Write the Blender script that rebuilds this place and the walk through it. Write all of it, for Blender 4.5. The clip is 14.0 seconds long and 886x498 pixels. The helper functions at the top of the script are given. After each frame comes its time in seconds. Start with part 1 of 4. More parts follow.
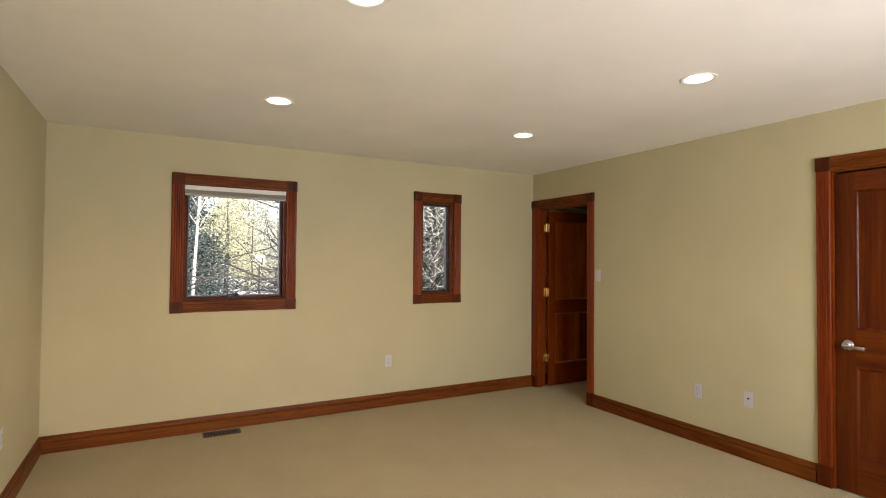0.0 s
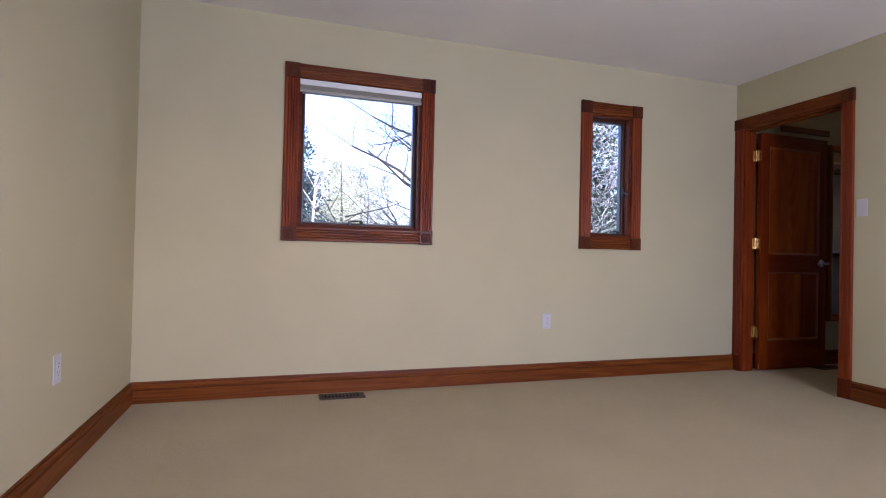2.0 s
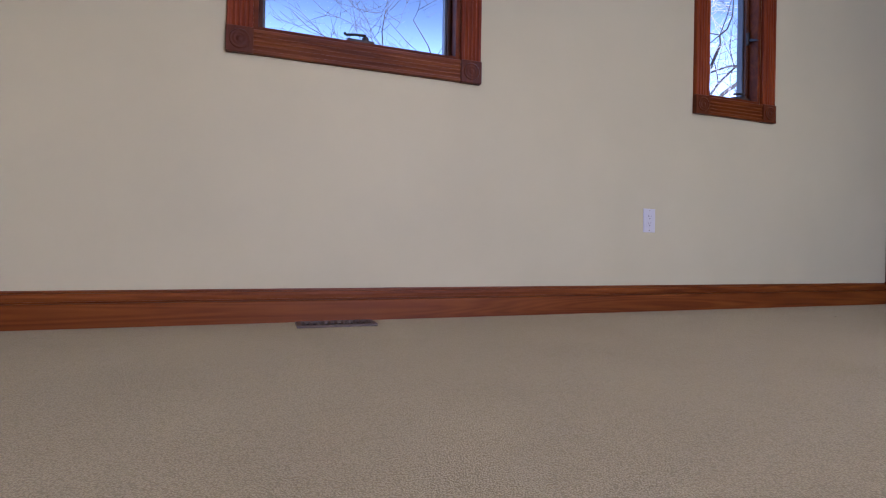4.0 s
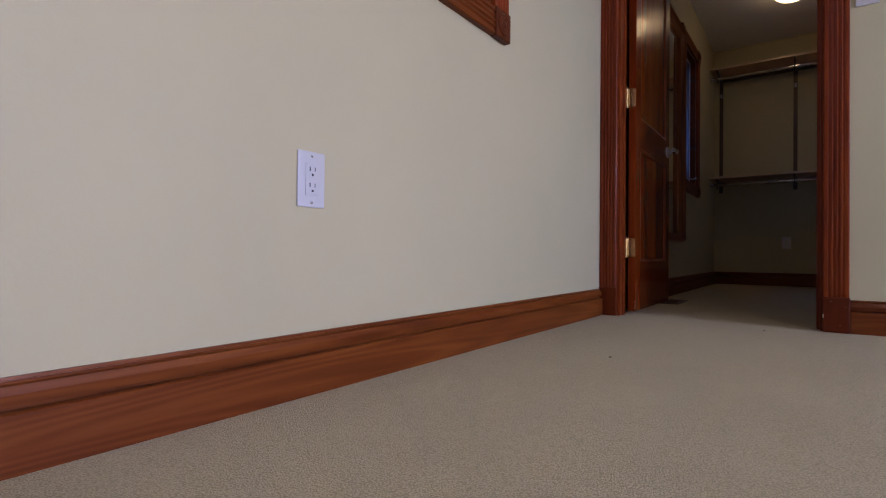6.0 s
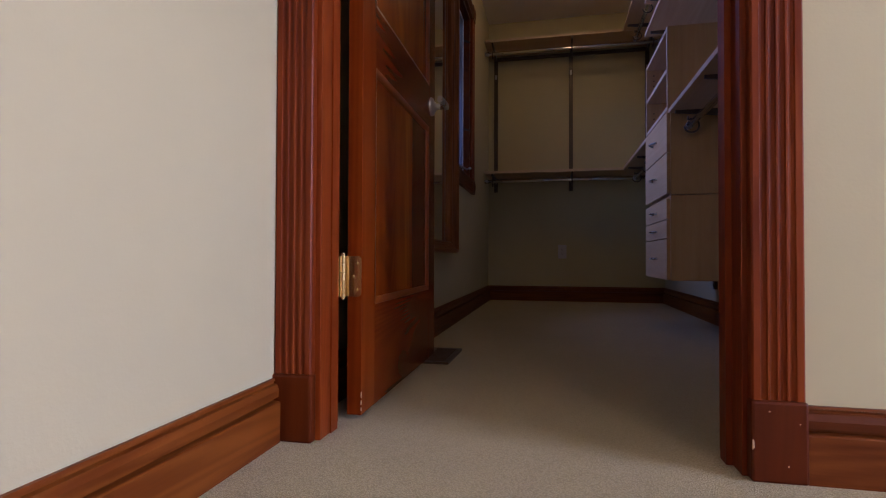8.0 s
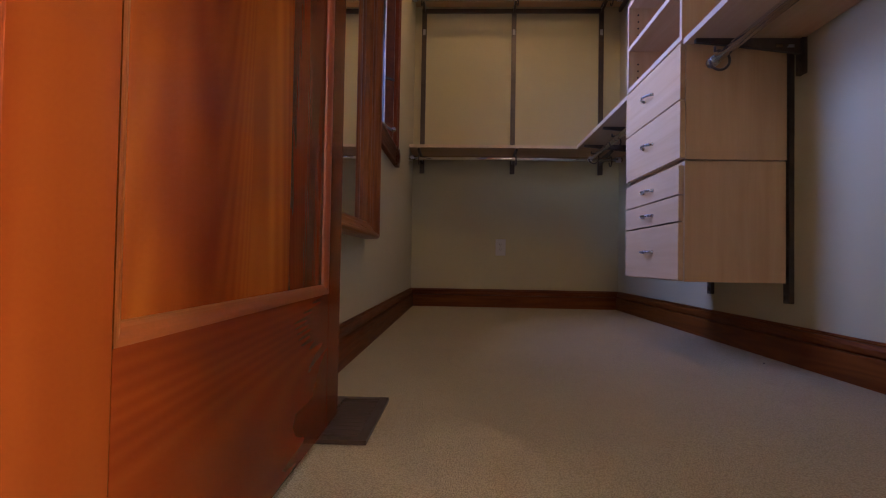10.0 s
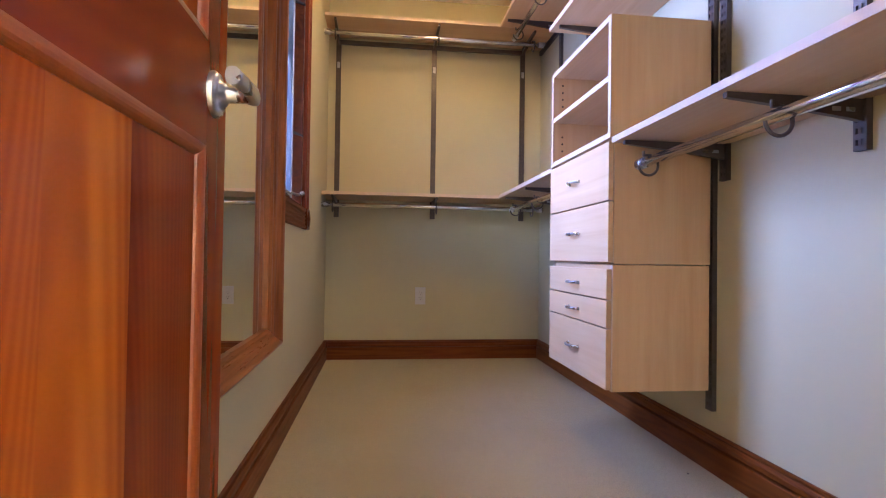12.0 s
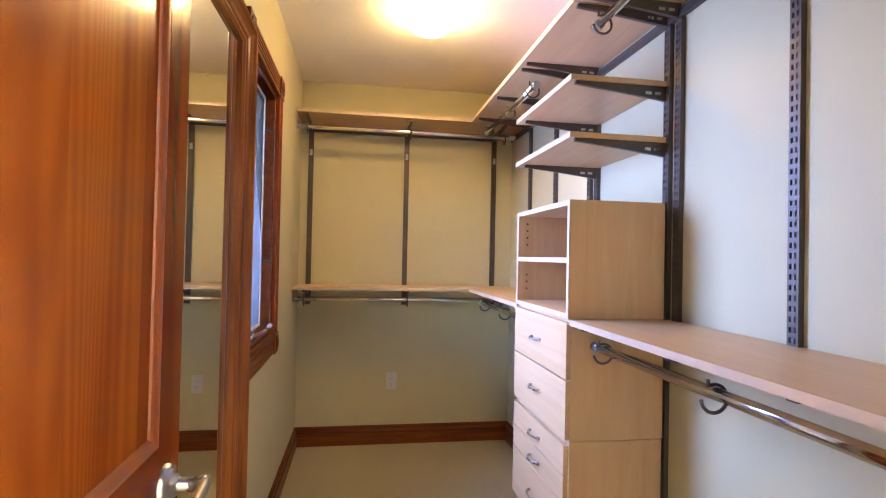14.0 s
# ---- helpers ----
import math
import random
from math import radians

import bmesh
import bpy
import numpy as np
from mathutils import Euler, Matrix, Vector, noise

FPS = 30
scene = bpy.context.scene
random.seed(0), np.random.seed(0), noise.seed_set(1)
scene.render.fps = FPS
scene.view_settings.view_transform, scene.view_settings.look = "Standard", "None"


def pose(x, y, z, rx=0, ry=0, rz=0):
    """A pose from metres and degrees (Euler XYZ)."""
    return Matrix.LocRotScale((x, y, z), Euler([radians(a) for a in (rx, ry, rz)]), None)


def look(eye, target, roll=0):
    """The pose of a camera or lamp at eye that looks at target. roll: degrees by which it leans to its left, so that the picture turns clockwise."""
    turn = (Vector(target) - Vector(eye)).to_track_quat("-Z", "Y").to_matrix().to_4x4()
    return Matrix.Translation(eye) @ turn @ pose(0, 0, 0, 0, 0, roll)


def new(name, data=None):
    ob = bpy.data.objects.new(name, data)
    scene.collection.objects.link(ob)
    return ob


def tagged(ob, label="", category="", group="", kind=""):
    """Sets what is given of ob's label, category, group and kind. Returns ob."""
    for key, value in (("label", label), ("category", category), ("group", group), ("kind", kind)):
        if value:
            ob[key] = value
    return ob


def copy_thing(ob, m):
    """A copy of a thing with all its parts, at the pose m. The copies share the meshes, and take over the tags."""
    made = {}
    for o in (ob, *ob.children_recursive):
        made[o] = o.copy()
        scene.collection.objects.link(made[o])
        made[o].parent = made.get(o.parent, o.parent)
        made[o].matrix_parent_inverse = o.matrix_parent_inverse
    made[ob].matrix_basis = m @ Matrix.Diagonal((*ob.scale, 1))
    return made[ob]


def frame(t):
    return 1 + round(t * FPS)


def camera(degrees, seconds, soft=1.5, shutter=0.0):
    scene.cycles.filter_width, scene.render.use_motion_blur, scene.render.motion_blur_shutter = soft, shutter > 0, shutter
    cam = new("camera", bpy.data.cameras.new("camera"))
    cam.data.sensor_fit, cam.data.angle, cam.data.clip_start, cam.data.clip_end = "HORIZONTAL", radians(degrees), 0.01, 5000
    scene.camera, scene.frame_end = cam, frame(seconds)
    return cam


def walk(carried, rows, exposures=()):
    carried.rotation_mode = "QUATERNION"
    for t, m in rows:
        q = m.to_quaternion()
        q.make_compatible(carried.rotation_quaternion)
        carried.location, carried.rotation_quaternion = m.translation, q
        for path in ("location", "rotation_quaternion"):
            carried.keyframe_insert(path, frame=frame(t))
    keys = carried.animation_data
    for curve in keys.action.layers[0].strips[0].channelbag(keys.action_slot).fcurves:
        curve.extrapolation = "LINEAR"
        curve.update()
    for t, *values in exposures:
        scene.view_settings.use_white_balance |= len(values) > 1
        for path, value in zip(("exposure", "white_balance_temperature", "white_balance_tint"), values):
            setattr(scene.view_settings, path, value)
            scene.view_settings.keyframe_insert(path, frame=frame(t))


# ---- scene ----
cam = camera(81.3, 14.0, 1.1)
PATH = [
    (0, (-3.797, -4.711, 1.431), (-2.828, -2.961, 1.475), 0.5),
    (0.5, (-3.776, -4.426, 1.414), (-2.644, -2.778, 1.456), 0.9),
    (1, (-3.823, -4.069, 1.34), (-2.674, -2.433, 1.374), 0.8),
    (1.5, (-3.749, -3.71, 1.135), (-3.025, -1.845, 1.156), 0.4),
    (2, (-3.713, -3.446, 0.912), (-3.107, -1.54, 0.937), 1.3),
    (2.5, (-3.698, -3.199, 0.672), (-3.169, -1.27, 0.713), 1.5),
    (2.7, (-3.69, -3.099, 0.554), (-3.157, -1.171, 0.558), 1.6),
    (4.8, (-3.272, -1.436, 0.269), (-2.273, 0.297, 0.302), 0.7),
    (5, (-3.147, -1.341, 0.275), (-2.03, 0.318, 0.315), 0.7),
    (5.5, (-2.843, -1.058, 0.307), (-1.445, 0.371, 0.336), 0.8),
    (6, (-2.497, -0.845, 0.29), (-0.873, 0.321, 0.307), 0.5),
    (6.5, (-2.136, -0.683, 0.3), (-0.377, 0.27, 0.327), 0.4),
    (7, (-1.718, -0.604, 0.344), (0.149, 0.113, 0.372), 0.4),
    (7.5, (-1.298, -0.575, 0.342), (0.634, -0.06, 0.358), 0.2),
    (8, (-0.971, -0.551, 0.37), (0.985, -0.135, 0.402), 0.2),
    (8.5, (-0.683, -0.534, 0.326), (1.295, -0.242, 0.356), 0.5),
    (8.7, (-0.591, -0.516, 0.299), (1.393, -0.269, 0.333), 0.6),
    (10.8, (0.038, -0.312, 0.377), (2.038, -0.356, 0.416), 0.8),
    (11, (0.051, -0.321, 0.438), (2.049, -0.407, 0.474), 0.7),
    (11.5, (0.063, -0.348, 0.561), (2.055, -0.525, 0.597), 0.7),
    (12, (0.065, -0.364, 0.684), (2.05, -0.602, 0.715), 0.8),
    (12.5, (0.071, -0.376, 0.832), (2.053, -0.638, 0.865), 0.9),
    (13, (0.065, -0.388, 0.995), (2.045, -0.671, 1.029), 1.1),
    (13.5, (0.039, -0.394, 1.144), (2.016, -0.695, 1.177), 1.1),
    (14, (0.01, -0.401, 1.27), (1.984, -0.718, 1.3), 1.2),
]
EXPOSURE = [  # seconds, stops, kelvin, tint
    (0, 1.9, 6900, 21), (0.5, 2.0, 6250, 23), (1.0, 2.0, 5550, 26), (1.5, 1.95, 5400, 32), (2.5, 1.92, 5150, 36), (5.0, 1.88, 5000, 37),
    (7.5, 2.65, 5150, 37), (8.7, 3.05, 5700, 42), (10.6, 4.85, 5500, 37), (11.5, 5.5, 5450, 33), (12.5, 5.8, 5450, 28), (14, 5.8, 5900, 23)]
walk(cam, [(t, look(eye, target, roll)) for t, eye, target, roll in PATH], EXPOSURE)

# ---- world, sun and lights ----
world = bpy.data.worlds.new("world")
scene.world = world
world.use_nodes = True
wn = world.node_tree
sky = wn.nodes.new("ShaderNodeTexSky")
sky.sky_type = "NISHITA"
sky.sun_disc = False
sky.sun_elevation = radians(34)
sky.sun_rotation = radians(153)
sky.air_density, sky.dust_density = 1.0, 3.0
wn.links.new(sky.outputs[0], wn.nodes["Background"].inputs[0])
# bright haze low down, clear blue above
up = wn.nodes.new("ShaderNodeTexCoord")
axes = wn.nodes.new("ShaderNodeSeparateXYZ")
haze = wn.nodes.new("ShaderNodeMapRange")
haze.interpolation_type = "SMOOTHSTEP"
haze.inputs["From Min"].default_value, haze.inputs["From Max"].default_value = 0.22, 0.44
haze.inputs["To Min"].default_value, haze.inputs["To Max"].default_value = 0.26, 0.06
wn.links.new(up.outputs["Generated"], axes.inputs[0])
wn.links.new(axes.outputs["Z"], haze.inputs["Value"])
wn.links.new(haze.outputs[0], wn.nodes["Background"].inputs[1])


def lamp(name, kind, m, power, color, size=0.1, size_y=None, spot=None):
    data = bpy.data.lights.new(name, kind)
    data.energy, data.color = power, color
    if kind == "SUN":
        data.angle = radians(0.6)
    elif kind == "AREA":
        data.size = size
        if size_y:
            data.shape, data.size_y = "RECTANGLE", size_y
    else:
        data.shadow_soft_size = size
        if kind == "SPOT":
            data.spot_size, data.spot_blend = radians(spot), 0.8
    ob = new(name, data)
    ob.matrix_basis = m
    return ob


lamp("sun", "SUN", look((4, -8, 6), (0, 0, 0)), 5.0, (1.0, 0.97, 0.92))
# daylight of the wide window in the south wall
lamp("daylight_south", "AREA", look((-1.85, -6.07, 1.5), (-2.8, 0, 2.2)), 34.0, (0.84, 0.92, 1.0), 2.1, 1.15)
# daylight of the three windows that are seen
lamp("daylight_large_window", "AREA", look((-3.215, 0.15, 1.56), (-3.215, -3, 1.1)), 0.15, (0.80, 0.90, 1.0), 0.78, 0.85)
lamp("daylight_narrow_window", "AREA", look((-1.25, 0.15, 1.56), (-1.25, -3, 1.1)), 0.05, (0.80, 0.90, 1.0), 0.34, 0.85)
lamp("daylight_closet_window", "AREA", look((2.19, 0.10, 1.45), (1.75, -1.45, 1.2)), 0.88, (0.36, 0.52, 1.0), 0.54, 1.06).data.spread = radians(120)

# ---- materials ----


def nodes_of(name):
    mat = bpy.data.materials.new(name)
    mat.use_nodes = True
    tree = mat.node_tree
    return mat, tree, tree.nodes, tree.links, tree.nodes["Principled BSDF"]


def ramp(nodes, stops):
    r = nodes.new("ShaderNodeValToRGB")
    while len(r.color_ramp.elements) < len(stops):
        r.color_ramp.elements.new(0.5)
    for e, (p, c) in zip(r.color_ramp.elements, stops):
        e.position, e.color = p, (*c, 1)
    return r


def coords(nodes, links, scale, shift=True):
    tc = nodes.new("ShaderNodeTexCoord")
    mp = nodes.new("ShaderNodeMapping")
    mp.inputs["Scale"].default_value = scale
    links.new(tc.outputs["Object"], mp.inputs["Vector"])
    if shift:
        info = nodes.new("ShaderNodeObjectInfo")
        mul = nodes.new("ShaderNodeVectorMath")
        mul.operation = "SCALE"
        mul.inputs[0].default_value = (7.3, 3.9, 5.1)
        links.new(info.outputs["Random"], mul.inputs["Scale"])
        links.new(mul.outputs[0], mp.inputs["Location"])
    return mp.outputs["Vector"]


def noise_node(nodes, links, vec, scale, detail=3.0, rough=0.55, distortion=0.0):
    n = nodes.new("ShaderNodeTexNoise")
    n.inputs["Scale"].default_value = scale
    n.inputs["Detail"].default_value = detail
    n.inputs["Roughness"].default_value = rough
    n.inputs["Distortion"].default_value = distortion
    links.new(vec, n.inputs["Vector"])
    return n.outputs["Fac"]


def bump(nodes, links, bsdf, height, strength, distance):
    b = nodes.new("ShaderNodeBump")
    b.inputs["Strength"].default_value = strength
    b.inputs["Distance"].default_value = distance
    links.new(height, b.inputs["Height"])
    links.new(b.outputs[0], bsdf.inputs["Normal"])
    return b


def paint(name, base, rough=0.6, grain=140, strength=0.12, mottle=0.035):
    """Rolled wall paint: faint mottling and a fine orange-peel relief."""
    mat, tree, nodes, links, bsdf = nodes_of(name)
    vec = coords(nodes, links, (1, 1, 1), False)
    f = noise_node(nodes, links, vec, 1.7, 4)
    lo = tuple(c * (1 - mottle) for c in base)
    hi = tuple(min(1, c * (1 + mottle)) for c in base)
    r = ramp(nodes, [(0.3, lo), (0.7, hi)])
    links.new(f, r.inputs[0])
    links.new(r.outputs[0], bsdf.inputs["Base Color"])
    bsdf.inputs["Roughness"].default_value = rough
    bsdf.inputs["Specular IOR Level"].default_value = 0.3
    bump(nodes, links, bsdf, noise_node(nodes, links, vec, grain, 2), strength, 0.002)
    return mat


def plain(name, base, rough=0.4, metal=0.0, spread=0.06, scale=30.0, relief=0.0):
    """A plain surface with slight unevenness of tone and gloss."""
    mat, tree, nodes, links, bsdf = nodes_of(name)
    vec = coords(nodes, links, (1, 1, 1))
    f = noise_node(nodes, links, vec, scale, 3)
    r = ramp(nodes, [(0.3, tuple(c * (1 - spread) for c in base)), (0.7, tuple(min(1, c * (1 + spread)) for c in base))])
    links.new(f, r.inputs[0])
    links.new(r.outputs[0], bsdf.inputs["Base Color"])
    m = nodes.new("ShaderNodeMapRange")
    m.inputs["To Min"].default_value, m.inputs["To Max"].default_value = rough * 0.8, min(1, rough * 1.2)
    links.new(f, m.inputs["Value"])
    links.new(m.outputs[0], bsdf.inputs["Roughness"])
    bsdf.inputs["Metallic"].default_value = metal
    if relief:
        bump(nodes, links, bsdf, noise_node(nodes, links, vec, scale * 6, 2), relief, 0.002)
    return mat


def wood(name, axis, dark, mid, light, rough=0.42, ring=13.0, coat=0.03, plank=0.11, fleck=0.26, boards=0.14, relief=0.08, figure=0.05, rings_detail=4, gloss=0.16):
    """Varnished softwood with straight grain along one axis, in boards of slightly different tone."""
    mat, tree, nodes, links, bsdf = nodes_of(name)
    stretch = [1.0, 1.0, 1.0]
    stretch["xyz".index(axis)] = 0.07
    vec = coords(nodes, links, stretch)
    broad = noise_node(nodes, links, vec, ring, rings_detail, 0.55, 1.2)
    fine = noise_node(nodes, links, vec, max(ring * 9, 130), 3, 0.65)
    mix = nodes.new("ShaderNodeMath")
    mix.operation = "MULTIPLY_ADD"
    links.new(fine, mix.inputs[0])
    mix.inputs[1].default_value = fleck
    links.new(broad, mix.inputs[2])
    # growth rings: even bands laid on the broad noise
    wave = nodes.new("ShaderNodeMath")
    wave.operation = "MULTIPLY"
    wave.inputs[1].default_value = 2600.0 / ring
    links.new(noise_node(nodes, links, vec, ring * 0.35, 2, 0.4, 0.4), wave.inputs[0])
    sine = nodes.new("ShaderNodeMath")
    sine.operation = "SINE"
    links.new(wave.outputs[0], sine.inputs[0])
    ringed = nodes.new("ShaderNodeMath")
    ringed.operation = "MULTIPLY_ADD"
    ringed.inputs[1].default_value = figure
    links.new(sine.outputs[0], ringed.inputs[0])
    links.new(mix.outputs[0], ringed.inputs[2])
    # glued-up boards: a tone for every board width across the grain
    tc = nodes.new("ShaderNodeTexCoord")
    sep = nodes.new("ShaderNodeSeparateXYZ")
    links.new(tc.outputs["Object"], sep.inputs[0])
    across = nodes.new("ShaderNodeMath")
    across.operation = "ADD"
    names = [n for n in "XYZ" if n.lower() != axis]
    links.new(sep.outputs[names[0]], across.inputs[0])
    links.new(sep.outputs[names[1]], across.inputs[1])
    snap = nodes.new("ShaderNodeMath")
    snap.operation = "SNAP"
    snap.inputs[1].default_value = plank
    links.new(across.outputs[0], snap.inputs[0])
    white = nodes.new("ShaderNodeTexWhiteNoise")
    white.noise_dimensions = "1D"
    links.new(snap.outputs[0], white.inputs["W"])
    info = nodes.new("ShaderNodeObjectInfo")
    pair = nodes.new("ShaderNodeMath")
    pair.operation = "ADD"
    links.new(white.outputs["Value"], pair.inputs[0])
    links.new(info.outputs["Random"], pair.inputs[1])
    even = nodes.new("ShaderNodeMath")
    even.operation = "SUBTRACT"
    even.inputs[1].default_value = 1.0
    links.new(pair.outputs[0], even.inputs[0])
    tone = nodes.new("ShaderNodeMath")
    tone.operation = "MULTIPLY_ADD"
    tone.inputs[1].default_value = boards
    links.new(even.outputs[0], tone.inputs[0])
    links.new(ringed.outputs[0], tone.inputs[2])
    r = ramp(nodes, [(0.34, dark), (0.58, mid), (0.86, light)])
    links.new(tone.outputs[0], r.inputs[0])
    links.new(r.outputs[0], bsdf.inputs["Base Color"])
    m = nodes.new("ShaderNodeMapRange")
    m.inputs["To Min"].default_value, m.inputs["To Max"].default_value = rough * (1 - fleck), rough * (1 + fleck * 1.3)
    links.new(fine, m.inputs["Value"])
    links.new(m.outputs[0], bsdf.inputs["Roughness"])
    bsdf.inputs["Specular IOR Level"].default_value = gloss
    bsdf.inputs["Coat Weight"].default_value = coat
    bsdf.inputs["Coat Roughness"].default_value = 0.06
    if relief:
        bump(nodes, links, bsdf, mix.outputs[0], relief, 0.0012)
    return mat


def carpet_material():
    mat, tree, nodes, links, bsdf = nodes_of("beige_carpet")
    vec = coords(nodes, links, (1, 1, 1), False)
    tuft = nodes.new("ShaderNodeTexVoronoi")
    tuft.inputs["Scale"].default_value = 390
    tuft.inputs["Randomness"].default_value = 1.0
    links.new(vec, tuft.inputs["Vector"])
    fibre = noise_node(nodes, links, vec, 380, 3, 0.7)
    worn = noise_node(nodes, links, vec, 2.2, 4, 0.6)
    add = nodes.new("ShaderNodeMath")
    add.operation = "MULTIPLY_ADD"
    links.new(fibre, add.inputs[0])
    add.inputs[1].default_value = 0.9
    inv = nodes.new("ShaderNodeMath")
    inv.operation = "SUBTRACT"
    inv.inputs[0].default_value = 0.8
    links.new(tuft.outputs["Distance"], inv.inputs[1])
    links.new(inv.outputs[0], add.inputs[2])
    r = ramp(nodes, [(0.2, (0.400, 0.330, 0.180)), (0.6, (0.570, 0.478, 0.270)), (1.0, (0.67, 0.572, 0.345))])
    mr = nodes.new("ShaderNodeMapRange")
    mr.inputs["From Min"].default_value, mr.inputs["From Max"].default_value = 0.3, 1.3
    links.new(add.outputs[0], mr.inputs["Value"])
    links.new(mr.outputs[0], r.inputs[0])
    shade = ramp(nodes, [(0.3, (0.90, 0.89, 0.88)), (0.7, (1.0, 1.0, 1.0))])
    links.new(worn, shade.inputs[0])
    mul = nodes.new("ShaderNodeMix")
    mul.data_type, mul.blend_type = "RGBA", "MULTIPLY"
    mul.inputs["Factor"].default_value = 1.0
    links.new(r.outputs[0], mul.inputs["A"])
    links.new(shade.outputs[0], mul.inputs["B"])
    links.new(mul.outputs["Result"], bsdf.inputs["Base Color"])
    bsdf.inputs["Roughness"].default_value = 0.95
    bsdf.inputs["Specular IOR Level"].default_value = 0.1
    bsdf.inputs["Sheen Weight"].default_value = 0.15
    bump(nodes, links, bsdf, add.outputs[0], 0.8, 0.006)
    return mat


def glowing(name, color, strength):
    mat, tree, nodes, links, bsdf = nodes_of(name)
    bsdf.inputs["Base Color"].default_value = (0.9, 0.9, 0.88, 1)
    bsdf.inputs["Emission Color"].default_value = (*color, 1)
    bsdf.inputs["Emission Strength"].default_value = strength
    return mat


def glass_material():
    mat, tree, nodes, links, bsdf = nodes_of("window_glass")
    nodes.remove(bsdf)
    clear = nodes.new("ShaderNodeBsdfTransparent")
    clear.inputs[0].default_value = (0.93, 0.96, 0.96, 1)
    gloss = nodes.new("ShaderNodeBsdfGlossy")
    gloss.inputs["Roughness"].default_value = 0.02
    fr = nodes.new("ShaderNodeFresnel")
    fr.inputs["IOR"].default_value = 1.05
    mix = nodes.new("ShaderNodeMixShader")
    links.new(fr.outputs[0], mix.inputs[0])
    links.new(clear.outputs[0], mix.inputs[1])
    links.new(gloss.outputs[0], mix.inputs[2])
    links.new(mix.outputs[0], nodes["Material Output"].inputs[0])
    return mat


def screen_material():
    mat, tree, nodes, links, bsdf = nodes_of("insect_screen")
    nodes.remove(bsdf)
    clear = nodes.new("ShaderNodeBsdfTransparent")
    thin = nodes.new("ShaderNodeBsdfTranslucent")
    thin.inputs[0].default_value = (0.10, 0.10, 0.105, 1)
    mix = nodes.new("ShaderNodeMixShader")
    mix.inputs[0].default_value = 0.97
    links.new(clear.outputs[0], mix.inputs[1])
    links.new(thin.outputs[0], mix.inputs[2])
    links.new(mix.outputs[0], nodes["Material Output"].inputs[0])
    return mat


SCREEN = screen_material()
WALL = paint("cream_wall_paint", (0.46, 0.412, 0.252))
CEILING = paint("white_ceiling_paint", (0.84, 0.826, 0.80), 0.75, 110, 0.2)
CARPET = carpet_material()
RED = ((0.100, 0.0130, 0.0011), (0.158, 0.0248, 0.0019), (0.218, 0.0425, 0.0036))
WOOD_Z = wood("red_stained_wood_upright", "z", *RED, fleck=0.16, figure=0.06)
BROWN = ((0.073, 0.0136, 0.0014), (0.122, 0.0278, 0.0028), (0.181, 0.050, 0.0058))
WOOD_X = wood("red_stained_wood_along", "x", *BROWN, figure=0.09)
WOOD_Y = wood("red_stained_wood_across", "y", *BROWN, figure=0.09)
DOORC = ((0.108, 0.0128, 0.0006), (0.155, 0.0225, 0.0010), (0.215, 0.0405, 0.0022))
DOOR_Z = wood("fir_door_upright", "z", *DOORC, rough=0.26, ring=6, coat=0.12, plank=0.4, fleck=0.05, boards=0.12, relief=0.0, figure=0.055, rings_detail=1, gloss=0.08)
DOOR_X = wood("fir_door_along", "x", *DOORC, rough=0.26, ring=6, coat=0.12, plank=0.4, fleck=0.05, boards=0.12, relief=0.0, figure=0.055, rings_detail=1, gloss=0.08)
PLINTH = wood("dark_plinth_wood", "z", (0.066, 0.0095, 0.0008), (0.088, 0.0138, 0.0011), (0.115, 0.021, 0.0018), fleck=0.08, figure=0.02)
BLOCK = wood("dark_corner_block_wood", "z", (0.030, 0.0045, 0.0005), (0.062, 0.0105, 0.0010), (0.10, 0.022, 0.0022))
# stained wood darkened: the shade on backlit window reveals is in the colour
REVEAL = wood("shaded_reveal_wood", "x", (0.045, 0.007, 0.0007), (0.085, 0.015, 0.0013), (0.13, 0.028, 0.0026), rough=0.6, coat=0.0)
DARKFIR = wood("dark_fir_board", "z", (0.095, 0.012, 0.0008), (0.14, 0.021, 0.0014), (0.185, 0.033, 0.002), rough=0.26, ring=6, coat=0.12, plank=0.4, fleck=0.05, boards=0.05, relief=0.0, figure=0.045, rings_detail=1, gloss=0.08)
PALEFIR = wood("pale_fir_board", "z", (0.205, 0.038, 0.0012), (0.28, 0.064, 0.0021), (0.365, 0.100, 0.0042), rough=0.26, ring=6, coat=0.12, plank=0.4, fleck=0.05, boards=0.05, relief=0.0, figure=0.07, rings_detail=1, gloss=0.08)
BEAD = plain("fir_bead", (0.20, 0.042, 0.0016), 0.34, 0.0, 0.08, 300)
MIDFIR = wood("orange_fir_board", "z", (0.15, 0.0215, 0.0008), (0.215, 0.0385, 0.0014), (0.285, 0.066, 0.0027), rough=0.26, ring=6, coat=0.12, plank=0.4, fleck=0.05, boards=0.05, relief=0.0, figure=0.06, rings_detail=1, gloss=0.08)
DEEPC = ((0.038, 0.0052, 0.0005), (0.078, 0.0120, 0.0011), (0.125, 0.0260, 0.0022))
DEEP_Z = wood("deep_red_door_upright", "z", *DEEPC, rough=0.3, ring=7, coat=0.2, plank=0.1)
DEEP_X = wood("deep_red_door_along", "x", *DEEPC, rough=0.3, ring=7, coat=0.2, plank=0.4)
SASHC = ((0.022, 0.006, 0.002), (0.045, 0.012, 0.004), (0.075, 0.024, 0.008))
SASH_Z = wood("dark_sash_wood_upright", "z", *SASHC)
